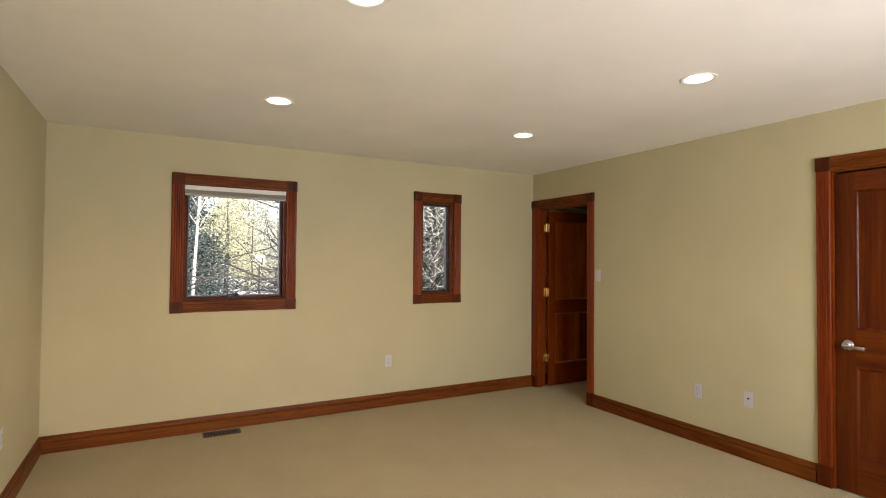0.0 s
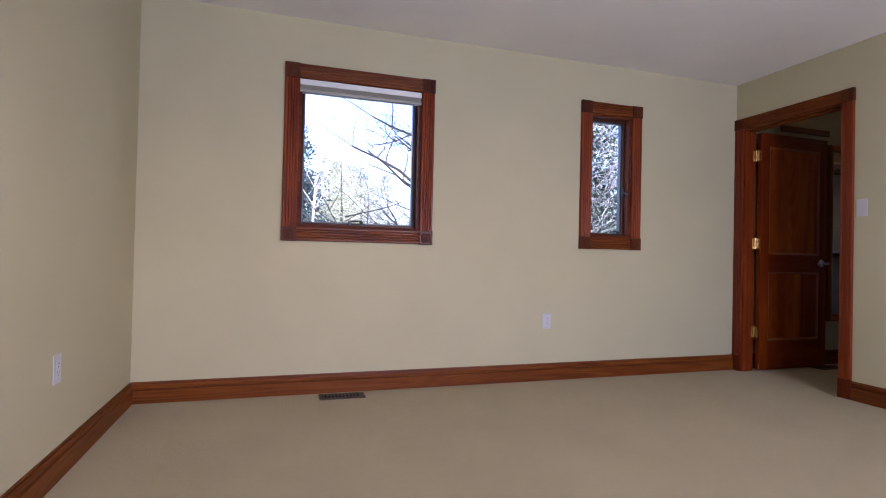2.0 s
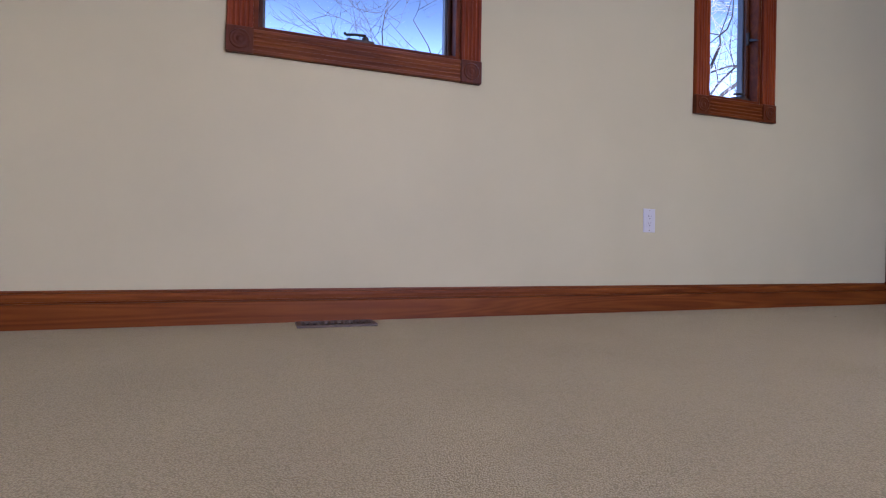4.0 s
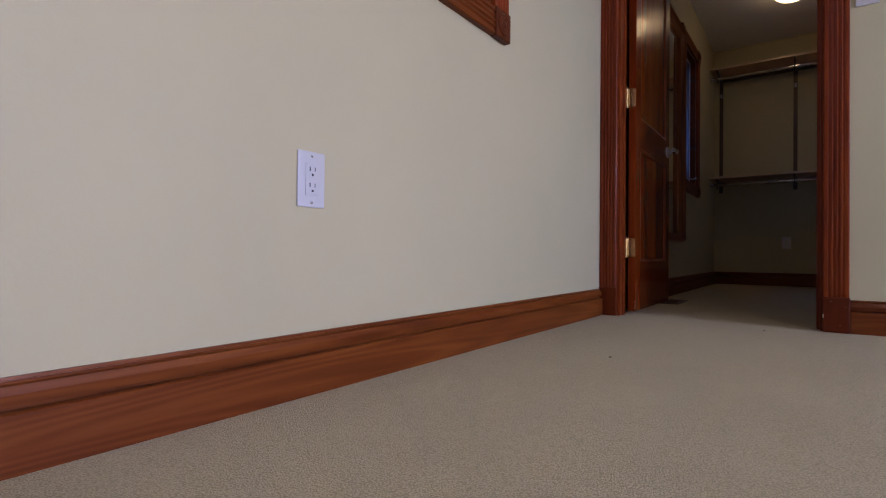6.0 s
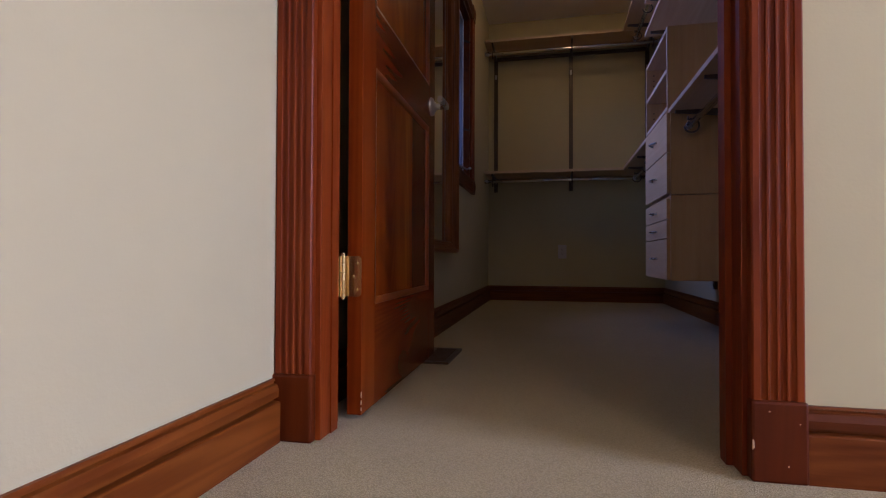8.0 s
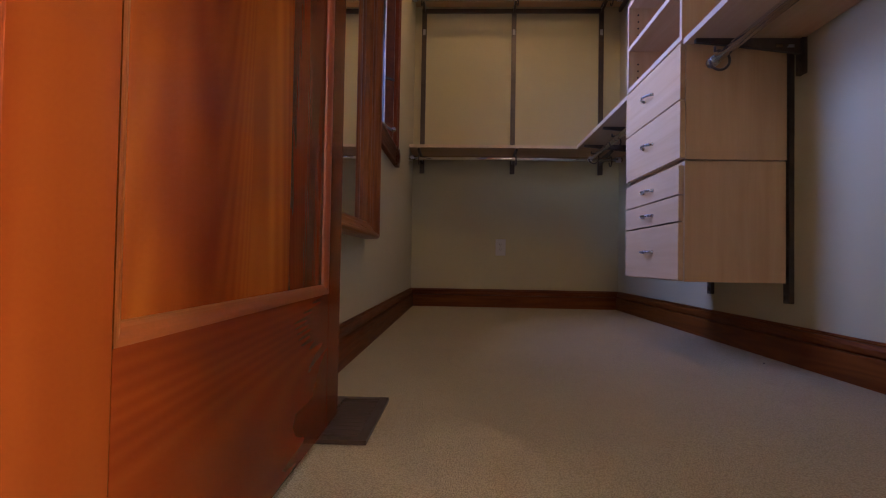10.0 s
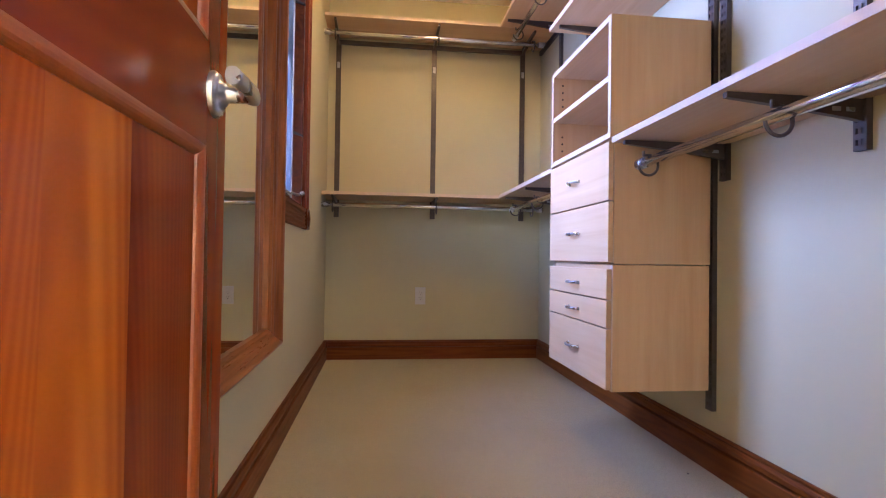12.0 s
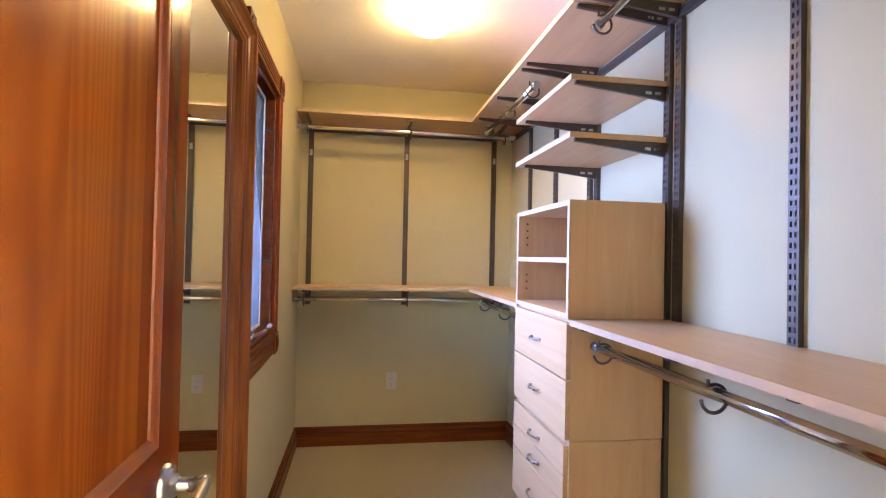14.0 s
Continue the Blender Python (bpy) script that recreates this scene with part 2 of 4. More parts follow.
SASH_X = wood("dark_sash_wood_along", "x", *SASHC)
CHIP = plain("bare_chipped_wood", (0.52, 0.33, 0.18), 0.7, 0.0, 0.2, 200)
OAKC = ((0.13, 0.036, 0.006), (0.26, 0.085, 0.018), (0.36, 0.14, 0.036))
OAK_Z = wood("mirror_frame_upright", "z", *OAKC, rough=0.28, ring=18, plank=0.3, fleck=0.12, figure=0.03, relief=0.03, rings_detail=2)
OAK_X = wood("mirror_frame_along", "x", *OAKC, rough=0.28, ring=18, plank=0.3, fleck=0.12, figure=0.03, relief=0.03, rings_detail=2)
MAPC = ((0.49, 0.315, 0.162), (0.53, 0.350, 0.190), (0.57, 0.390, 0.223))
MAPLE_X = wood("maple_laminate_along", "x", *MAPC, rough=0.38, ring=16, coat=0.05, plank=3.0, figure=0.02)
MAPLE_Y = wood("maple_laminate_across", "y", *MAPC, rough=0.38, ring=16, coat=0.05, plank=3.0, figure=0.02)
MAPLE_Z = wood("maple_laminate_upright", "z", *MAPC, rough=0.38, ring=16, coat=0.05, plank=3.0, figure=0.02)
EDGE = plain("pale_edge_band", (0.52, 0.39, 0.27), 0.45)
STEEL = plain("brown_enamelled_steel", (0.095, 0.076, 0.064), 0.40, 0.5, 0.1)
# near black for the cable jack; elsewhere it paints the shade inside holes
DARKSLOT = plain("dark_jack_and_hole_shade", (0.015, 0.013, 0.012), 0.8)
CHROME = plain("polished_chrome", (0.78, 0.78, 0.80), 0.10, 1.0, 0.02)
NICKEL = plain("satin_nickel", (0.52, 0.52, 0.53), 0.28, 1.0, 0.04)
BRASS = plain("lacquered_brass", (0.66, 0.47, 0.22), 0.22, 1.0, 0.08, 60)
PLASTIC = plain("white_switch_plastic", (0.50, 0.49, 0.51), 0.35, 0.0, 0.02)
BLIND = plain("white_honeycomb_fabric", (0.74, 0.72, 0.68), 0.9, 0.0, 0.04, 80, 0.2)
CELLS = plain("grey_honeycomb_cells", (0.36, 0.34, 0.29), 0.9, 0.0, 0.05, 80, 0.2)
REGISTER = plain("brown_register_steel", (0.075, 0.05, 0.035), 0.45, 0.4, 0.15)
SASH = plain("grey_glazing_bead", (0.05, 0.05, 0.052), 0.4, 0.0, 0.1)
CRANK = plain("dark_bronze_hardware", (0.028, 0.022, 0.018), 0.5, 0.25, 0.1)
WHITETRIM = plain("white_lamp_trim", (0.82, 0.81, 0.79), 0.4, 0.0, 0.02)
GLASS = glass_material()
MIRROR = plain("silvered_mirror", (0.90, 0.91, 0.90), 0.004, 1.0, 0.005)
CANBULB = glowing("lit_reflector_bulb", (1.0, 0.93, 0.82), 2.2)
DOME = glowing("lit_opal_glass", (1.0, 0.66, 0.21), 1.4)
LINT = plain("dark_lint", (0.03, 0.025, 0.02), 0.9)

# ---- building helpers ----


def box(bm, x0, x1, y0, y1, z0, z1, bev=0.0):
    vs = [bm.verts.new((x, y, z)) for x in (x0, x1) for y in (y0, y1) for z in (z0, z1)]
    fs = [bm.faces.new([vs[i] for i in f]) for f in ((0, 1, 3, 2), (4, 6, 7, 5), (0, 4, 5, 1), (2, 3, 7, 6), (0, 2, 6, 4), (1, 5, 7, 3))]
    if bev:
        es = list({e for f in fs for e in f.edges})
        bmesh.ops.bevel(bm, geom=es, offset=bev, segments=2, affect="EDGES", profile=0.5)
    return vs


def prism(bm, pts, origin, u, v, w, length):
    """A profile of (a, b) pairs in the axes u and v, pushed along w."""
    o, u, v, w = Vector(origin), Vector(u), Vector(v), Vector(w)
    a = [bm.verts.new(o + u * p + v * q) for p, q in pts]
    b = [bm.verts.new(o + u * p + v * q + w * length) for p, q in pts]
    n = len(pts)
    for i in range(n):
        bm.faces.new((a[i], a[(i + 1) % n], b[(i + 1) % n], b[i]))
    bm.faces.new(a[::-1])
    bm.faces.new(b)


def tube(bm, path, radius, sides=10, closed=False):
    """A round bar along a line of points; the radius may be a list."""
    pts = [Vector(p) for p in path]
    rings = []
    side = None
    for i, p in enumerate(pts):
        d = (pts[min(i + 1, len(pts) - 1)] - pts[max(i - 1, 0)]).normalized()
        if side is None:
            side = d.orthogonal().normalized()
        side = (side - d * side.dot(d)).normalized()
        other = d.cross(side)
        r = radius[i] if isinstance(radius, (list, tuple)) else radius
        rings.append([bm.verts.new(p + (side * math.cos(k * math.tau / sides) + other * math.sin(k * math.tau / sides)) * r) for k in range(sides)])
    for r0, r1 in zip(rings, rings[1:]):
        for k in range(sides):
            f = bm.faces.new((r0[k], r0[(k + 1) % sides], r1[(k + 1) % sides], r1[k]))
            f.smooth = True
    bm.faces.new(rings[0][::-1])
    bm.faces.new(rings[-1])


def lathe(bm, profile, origin, axis, sides=32):
    """A turned solid: (radius, height) pairs round an axis."""
    o, ax = Vector(origin), Vector(axis).normalized()
    s = ax.orthogonal().normalized()
    t = ax.cross(s)
    rings = []
    for r, h in profile:
        if r < 1e-6:
            rings.append([bm.verts.new(o + ax * h)])
        else:
            rings.append([bm.verts.new(o + ax * h + (s * math.cos(k * math.tau / sides) + t * math.sin(k * math.tau / sides)) * r) for k in range(sides)])
    for a, b in zip(rings, rings[1:]):
        for k in range(sides):
            q = [a[k % len(a)], a[(k + 1) % len(a)], b[(k + 1) % len(b)], b[k % len(b)]]
            q = list(dict.fromkeys(q))
            if len(q) > 2:
                f = bm.faces.new(q)
                f.smooth = True


def finish(name, bm, material, loc=(0, 0, 0)):
    bmesh.ops.recalc_face_normals(bm, faces=bm.faces)
    bmesh.ops.translate(bm, verts=bm.verts, vec=-Vector(loc))
    me = bpy.data.meshes.new(name)
    bm.to_mesh(me)
    bm.free()
    me.materials.append(material)
    return me


def thing(name, loc, label, category, group="", kind=""):
    ob = new(name)
    ob.empty_display_size = 0.05
    ob.location = loc
    return tagged(ob, label, category, group, kind)


def part(name, bm, material, parent, label=""):
    """Links a bmesh, drawn in world places, as one mesh under a thing or under a part."""
    base = Vector()
    p = parent
    while p:
        base += p.location
        p = p.parent
    ob = new(name, finish(name, bm, material, base))
    ob.parent = parent
    return tagged(ob, label)


def solid(name, bm, material, label, category, group="", kind="", loc=(0, 0, 0)):
    """A thing that is one mesh."""
    ob = new(name, finish(name, bm, material, loc))
    ob.location = loc
    return tagged(ob, label, category, group, kind)


def boxes(*rows, bev=0.0):
    bm = bmesh.new()
    for r in rows:
        box(bm, *r, bev=bev)
    return bm


# ---- plan ----
H = 2.424            # ceilings
NW_X, S_Y = -4.525, -6.1
CN, CS, CB = 0.0, -1.45, 3.535   # closet: north wall, south wall, back wall
EXT = 0.13           # outer face of the north wall
TW = 0.12            # partition beside the closet


def wall_grid(bm, us, vs, holes, put):
    """Fills the cells between the lines us and vs, but for the holes (u0, u1, v0, v1)."""
    us = sorted(set(us) | {h[0] for h in holes} | {h[1] for h in holes})
    vs = sorted(set(vs) | {h[2] for h in holes} | {h[3] for h in holes})
    for a, b in zip(us, us[1:]):
        for c, d in zip(vs, vs[1:]):
            m, n = (a + b) / 2, (c + d) / 2
            if not any(h[0] < m < h[1] and h[2] < n < h[3] for h in holes):
                put(bm, a, b, c, d)


W1 = (-3.612, -2.795, 1.076, 2.036)
W2 = (-1.441, -1.071, 1.080, 2.036)
W3 = (1.89, 2.485, 0.896, 2.0)
D1 = (-0.884, -0.075, -0.2, 2.037)
D2 = (-3.84, -3.012, -0.2, 2.037)
WS = (-2.95, -0.75, 0.9, 2.1)

bm = bmesh.new()
wall_grid(bm, (NW_X - 0.15, TW), (-0.1, H + 0.1), [W1, W2], lambda b, a, c, d, e: box(b, a, c, 0.0, EXT, d, e))
wall_grid(bm, (TW, CB + 0.15), (-0.1, H + 0.1), [W3], lambda b, a, c, d, e: box(b, a, c, CN, EXT, d, e))
solid("wall_north", bm, WALL, "cream painted outer wall with three window openings", "wall", kind="structure")
bm = bmesh.new()
wall_grid(bm, (S_Y, 0.0), (-0.1, H + 0.1), [D1, D2], lambda b, a, c, d, e: box(b, 0.0, TW, a, c, d, e))
solid("wall_east", bm, WALL, "cream painted partition with two door openings", "wall", kind="structure")
bm = boxes((NW_X - 0.15, NW_X, S_Y, 0.0, -0.1, H + 0.1))
solid("wall_west", bm, WALL, "cream painted side wall of the bedroom", "wall", kind="structure")
bm = bmesh.new()
wall_grid(bm, (NW_X - 0.15, TW), (-0.1, H + 0.1), [WS], lambda b, a, c, d, e: box(b, a, c, S_Y - 0.2, S_Y, d, e))
solid("wall_south", bm, WALL, "cream painted wall with a wide window opening", "wall", kind="structure")
bm = boxes((TW, CB + 0.15, CS - 0.15, CS, -0.1, H + 0.1))
solid("wall_closet_south", bm, WALL, "cream painted closet wall behind the shelving", "wall", kind="structure")
bm = boxes((CB, CB + 0.15, CS, CN, -0.1, H + 0.1))
solid("wall_closet_back", bm, WALL, "cream painted end wall of the closet", "wall", kind="structure")
bm = boxes((TW, TW + 1.6, -4.6, -4.45, -0.1, H + 0.1), (TW + 1.6, TW + 1.75, -4.6, CS - 0.15, -0.1, H + 0.1))
solid("wall_behind_door", bm, WALL, "plain wall of the space behind the closed door", "wall", kind="structure")
bm = boxes((NW_X, TW + 1.6, S_Y, 0.0, -0.1, 0.0), (TW + 1.6, CB, CS, CN, -0.1, 0.0), (TW, TW + 1.6, 0.0, CN, -0.1, 0.0))
solid("floor", bm, CARPET, "beige cut-pile carpet through bedroom and closet", "floor", kind="structure")

CANS = [(-3.145, -1.385), (-1.282, -1.465), (-1.258, -2.957), (-3.13, -2.885)]
CAN_R = 0.072
bm = bmesh.new()
holes = [(x - 0.08, x + 0.08, y - 0.08, y + 0.08) for x, y in CANS]
wall_grid(bm, (NW_X, TW), (S_Y, 0.0), holes, lambda b, a, c, d, e: box(b, a, c, d, e, H, H + 0.06))
for x, y in CANS:      # round cut in each square cell
    n = 32
    ring = [bm.verts.new((x + CAN_R * math.cos(k * math.tau / n), y + CAN_R * math.sin(k * math.tau / n), H)) for k in range(n)]
    sq = []
    for k in range(n):
        c, s = math.cos(k * math.tau / n), math.sin(k * math.tau / n)
        m = 0.08 / max(abs(c), abs(s))
        sq.append(bm.verts.new((x + c * m, y + s * m, H)))
    for k in range(n):
        bm.faces.new((ring[k], ring[(k + 1) % n], sq[(k + 1) % n], sq[k]))
solid("ceiling", bm, CEILING, "white painted ceiling with recessed lamps", "ceiling", kind="structure")
bm = boxes((TW, CB, CS, CN, H, H + 0.06), (TW, TW + 1.6, -4.45, CS, H, H + 0.06))
solid("ceiling_closet", bm, CEILING, "white painted ceiling of the closet", "ceiling", kind="structure")
bm = boxes((NW_X - 0.15, CB + 0.15, -6.4, EXT, H + 0.25, H + 0.4))
solid("roof", bm, plain("dark_roofing", (0.08, 0.075, 0.07), 0.9), "dark flat roof deck over the rooms", "roof", kind="structure")

# ---- baseboards ----
BASE = [(0, 0), (0.019, 0), (0.019, 0.079), (0.0165, 0.0812), (0.004, 0.0826), (0.004, 0.0882), (0.0145, 0.0896), (0.0155, 0.104), (0.0115, 0.115), (0.004, 0.1166), (0.004, 0.1205), (0.0075, 0.1215), (0.0065, 0.126), (0, 0.126)]


def baseboard(x0, y0, x1, y1, out, mat):
    bm = bmesh.new()
    d = Vector((x1 - x0, y1 - y0, 0))
    prism(bm, BASE, (x0, y0, 0), out, (0, 0, 1), d.normalized(), d.length)
    solid("baseboard", bm, mat, "red-brown stained wooden baseboard with a moulded top", "baseboard", kind="structure")


baseboard(NW_X, 0, -0.0255, 0, (0, -1, 0), WOOD_X)
baseboard(NW_X, S_Y, NW_X, -0.019, (1, 0, 0), WOOD_Y)
baseboard(0, -2.928, 0, -0.960, (-1, 0, 0), WOOD_Y)
baseboard(0, S_Y, 0, -3.92, (-1, 0, 0), WOOD_Y)
baseboard(NW_X + 0.019, S_Y, -0.019, S_Y, (0, 1, 0), WOOD_X)
baseboard(TW + 0.02, CN, CB - 0.019, CN, (0, -1, 0), WOOD_X)
baseboard(TW, CS, CB - 0.019, CS, (0, 1, 0), WOOD_X)
baseboard(CB, CS, CB, CN, (-1, 0, 0), WOOD_Y)

# ---- casings ----


def fluted(width, thick=0.02, n=4):
    """Profile of a fluted board: across, outwards."""
    pts = [(0, 0), (0, thick - 0.003), (0.003, thick)]
    m = 0.011
    step = (width - 2 * m) / n
    for i in range(n):
        a = m + i * step
        pts += [(a + step * 0.12, thick), (a + step * 0.22, thick - 0.0032), (a + step * 0.5, thick - 0.0046), (a + step * 0.78, thick - 0.0032), (a + step * 0.88, thick)]
    return pts + [(width - 0.003, thick), (width, thick - 0.003), (width, 0)]


def rosette(parent, c, out, u, size=0.094):
    """A square corner block with turned rings."""
    c, out, u = Vector(c), Vector(out), Vector(u)
    v = out.cross(u)
    bm = bmesh.new()
    h = size / 2
    prism(bm, [(-h, -h), (h, -h), (h, h), (-h, h)], c, u, v, out, 0.025)
    bmesh.ops.bevel(bm, geom=list(bm.edges), offset=0.002, segments=1, affect="EDGES")
    lathe(bm, [(0.036, 0.024), (0.036, 0.027), (0.032, 0.030), (0.028, 0.027), (0.025, 0.026), (0.021, 0.031), (0.016, 0.029), (0.013, 0.027), (0.009, 0.031), (0, 0.033)], c, out, 28)
    return part("corner_block", bm, BLOCK, parent)


def fluted_board(parent, name, origin, across, out, along, length, mat, width=0.09):
    bm = bmesh.new()
    prism(bm, fluted(width), origin, across, out, along, length)
    return part(name, bm, mat, parent)


def window_casing(w, face, x0, x1, z0, z1, cw=0.09):
    """Fluted casing with corner blocks round an opening in a wall that faces -y."""
    e = 0.047
    for x in (x0 - 0.045, x1 + 0.045):
        for z in (z0 - 0.045, z1 + 0.045):
            rosette(w, (x, face, z), (0, -1, 0), (1, 0, 0))
    fluted_board(w, "casing", (x0 - cw, face, z0), (1, 0, 0), (0, -1, 0), (0, 0, 1), z1 - z0, WOOD_Z)
    fluted_board(w, "casing", (x1, face, z0), (1, 0, 0), (0, -1, 0), (0, 0, 1), z1 - z0, WOOD_Z)
    fluted_board(w, "casing", (x0, face, z0 - cw), (0, 0, 1), (0, -1, 0), (1, 0, 0), x1 - x0, WOOD_X)
    fluted_board(w, "casing", (x0, face, z1), (0, 0, 1), (0, -1, 0), (1, 0, 0), x1 - x0, WOOD_X)


def window(name, hole, face, crank_x, label, latch_side=None, open_arm=False):
    x0, x1, z0, z1 = hole
    w = thing(name, ((x0 + x1) / 2, face, z0), label, "window", kind="structure")
    window_casing(w, face, x0, x1, z0, z1)
    t, g = 0.018, 0.088     # jamb boards, place of the pane
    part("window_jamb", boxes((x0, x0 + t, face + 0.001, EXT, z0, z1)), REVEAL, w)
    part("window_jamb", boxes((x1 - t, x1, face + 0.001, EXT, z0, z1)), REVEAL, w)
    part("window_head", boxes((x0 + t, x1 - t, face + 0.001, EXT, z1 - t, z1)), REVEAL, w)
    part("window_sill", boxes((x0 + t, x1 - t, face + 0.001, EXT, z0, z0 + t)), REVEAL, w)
    a, b, c, d = x0 + t, x1 - t, z0 + t, z1 - t
    f = 0.016
    y0, y1 = g - 0.03, g + 0.03
    part("sash_stile", boxes((a, a + f, y0, y1, c, d), bev=0.003), SASH_Z, w)
    part("sash_stile", boxes((b - f, b, y0, y1, c, d), bev=0.003), SASH_Z, w)
    part("sash_rail", boxes((a + f, b - f, y0, y1, c, c + f), bev=0.003), SASH_X, w)
    part("sash_rail", boxes((a + f, b - f, y0, y1, d - f, d), bev=0.003), SASH_X, w)
    k = 0.008
    part("glazing_bead", boxes((a + f, a + f + k, g - 0.012, g + 0.02, c + f, d - f), (b - f - k, b - f, g - 0.012, g + 0.02, c + f, d - f),
                               (a + f + k, b - f - k, g - 0.012, g + 0.02, c + f, c + f + k), (a + f + k, b - f - k, g - 0.012, g + 0.02, d - f - k, d - f)), SASH, w, "grey glazing bead")
    pane = part("pane", boxes((a + f + 0.002, b - f - 0.002, g, g + 0.004, c + f + 0.002, d - f - 0.002)), GLASS, w, "clear window pane")
    pane.visible_shadow = False
    # crank operator on the sill
    bm = bmesh.new()
    box(bm, crank_x - 0.055, crank_x + 0.055, g - 0.075, g - 0.031, c, c + 0.016, bev=0.004)
    lathe(bm, [(0.014, 0), (0.014, 0.012), (0.009, 0.02), (0, 0.022)], (crank_x + 0.02, g - 0.055, c + 0.016), (0, -0.4, 1), 16)
    crank = part("crank", bm, CRANK, w, "dark bronze crank operator")
    bm = bmesh.new()
    if open_arm:
        tube(bm, [(crank_x - 0.08, 0.022, c + 0.02), (crank_x - 0.03, 0.012, c + 0.022), (crank_x + 0.10, -0.008, c + 0.024), (crank_x + 0.15, -0.014, c + 0.030)], [0.008, 0.006, 0.006, 0.006], 10)
        lathe(bm, [(0, -0.014), (0.009, -0.012), (0.011, 0), (0.009, 0.012), (0, 0.014)], (crank_x + 0.165, -0.018, c + 0.036), (0.8, -0.3, 0.4), 14)
    else:
        tube(bm, [(crank_x + 0.02, g - 0.065, c + 0.036), (crank_x - 0.02, g - 0.072, c + 0.033), (crank_x - 0.06, g - 0.074, c + 0.026), (crank_x - 0.066, g - 0.085, c + 0.026)], [0.006, 0.005, 0.005, 0.006], 8)
    part("crank_arm", bm, NICKEL if open_arm else CRANK, crank, "bright swung-out crank arm" if open_arm else "")
    if latch_side:
        for zl in latch_side:
            bm = bmesh.new()
            box(bm, b - 0.004 - f, b - f + 0.012, y0 - 0.012, y0, zl - 0.035, zl + 0.035, bev=0.003)
            prism(bm, [(0, 0), (0.05, 0.022), (0.052, 0.03), (0, 0.014)], (b - f + 0.002, y0 - 0.012, zl), (0, -1, 0), (0, 0, -1), (1, 0, 0), 0.012)
            part("sash_lock", bm, CRANK, w, "dark bronze sash lock")
    return w


window("window_1", W1, 0.0, -3.21, "square casement window in fluted red-stained casing with corner blocks")
window("window_2", W2, 0.0, -1.18, "narrow casement window in fluted red-stained casing with corner blocks", (1.45,))
w3 = window("window_3", W3, CN, 2.20, "closet casement window in fluted red-stained casing", (1.85, 1.25), True)
# insect screen close to the room side
sx0, sx1, sz0, sz1 = W3[0] + 0.019, W3[1] - 0.030, W3[2] + 0.045, W3[3] - 0.019
part("screen_frame", boxes((sx0, sx0 + 0.012, 0.040, 0.050, sz0, sz1), (sx1 - 0.012, sx1, 0.040, 0.050, sz0, sz1),
                           (sx0 + 0.012, sx1 - 0.012, 0.040, 0.050, sz0, sz0 + 0.012), (sx0 + 0.012, sx1 - 0.012, 0.040, 0.050, sz1 - 0.012, sz1)), PLASTIC, w3, "pale screen frame")
mesh_pane = part("screen_mesh", boxes((sx0 + 0.012, sx1 - 0.012, 0.0445, 0.0455, sz0 + 0.012, sz1 - 0.012)), SCREEN, w3, "fine grey insect screen")
mesh_pane.visible_shadow = False

# window opening behind the walker
w = thing("window_4", (-1.85, S_Y, 0.9), "wide window opening in a stained wooden frame", "window", kind="structure")
for x in (-2.95, -1.875, -0.8):
    part("window_frame", boxes((x, x + 0.05, S_Y - 0.16, S_Y - 0.02, 0.9, 2.1)), WOOD_Z, w)
part("window_head", boxes((-2.9, -0.8, S_Y - 0.16, S_Y - 0.02, 2.05, 2.1)), WOOD_X, w)
part("window_sill", boxes((-2.9, -0.8, S_Y - 0.16, S_Y - 0.02, 0.9, 0.95)), WOOD_X, w)

# honeycomb blind, drawn up
b = thing("window_blind", (-3.203, 0.0, 1.955), "white honeycomb blind drawn up under the window head", "blind")
x0, x1 = -3.609, -2.798
part("head_rail", boxes((x0, x1, -0.012, 0.035, 1.994, 2.031), bev=0.004), BLIND, b)
bm = bmesh.new()
prof = []
for i in range(4):
    z = 1.994 - i * 0.007
    prof += [(0.0, z), (0.006, z - 0.0035)]
prof += [(0.0, 1.966)]
back = [(0.036 - p, z) for p, z in prof[::-1]]
prism(bm, prof + back, (x0 + 0.002, -0.006, 0), (0, 1, 0), (0, 0, 1), (1, 0, 0), x1 - x0 - 0.004)
part("fabric", bm, CELLS, b, "folded pale fabric cells")
part("bottom_rail", boxes((x0, x1, -0.010, 0.033, 1.946, 1.965), bev=0.004), CELLS, b)

# ---- doors ----


def door_casing(d, y_lo, y_hi, head):
    """Fluted casing on plinth blocks, on the bedroom side of the east wall."""
    out, cw = (-1, 0, 0), 0.08
    for y in (y_hi, y_lo - cw):
        fluted_board(d, "casing", (0, y, 0.135), (0, 1, 0), out, (0, 0, 1), head - 0.135, WOOD_Z, cw)
        part("plinth_block", boxes((-0.025, 0, y - 0.003, y + cw + 0.003, 0, 0.135), bev=0.005), PLINTH, d)
        rosette(d, (0, y + cw / 2, head + 0.045), out, (0, 1, 0), 0.088)
    fluted_board(d, "casing", (0, y_lo + 0.003, head), (0, 0, 1), out, (0, 1, 0), y_hi - y_lo - 0.006, WOOD_Y)
    # closet side, plain boards
    for y in (y_hi + 0.012, y_lo - cw):
        part("casing", boxes((TW, TW + 0.018, y, y + cw - 0.004, 0, head + 0.08), bev=0.002), WOOD_Z, d)
    part("casing", boxes((TW, TW + 0.018, y_lo, y_hi + 0.012, head, head + 0.08), bev=0.002), WOOD_Y, d)


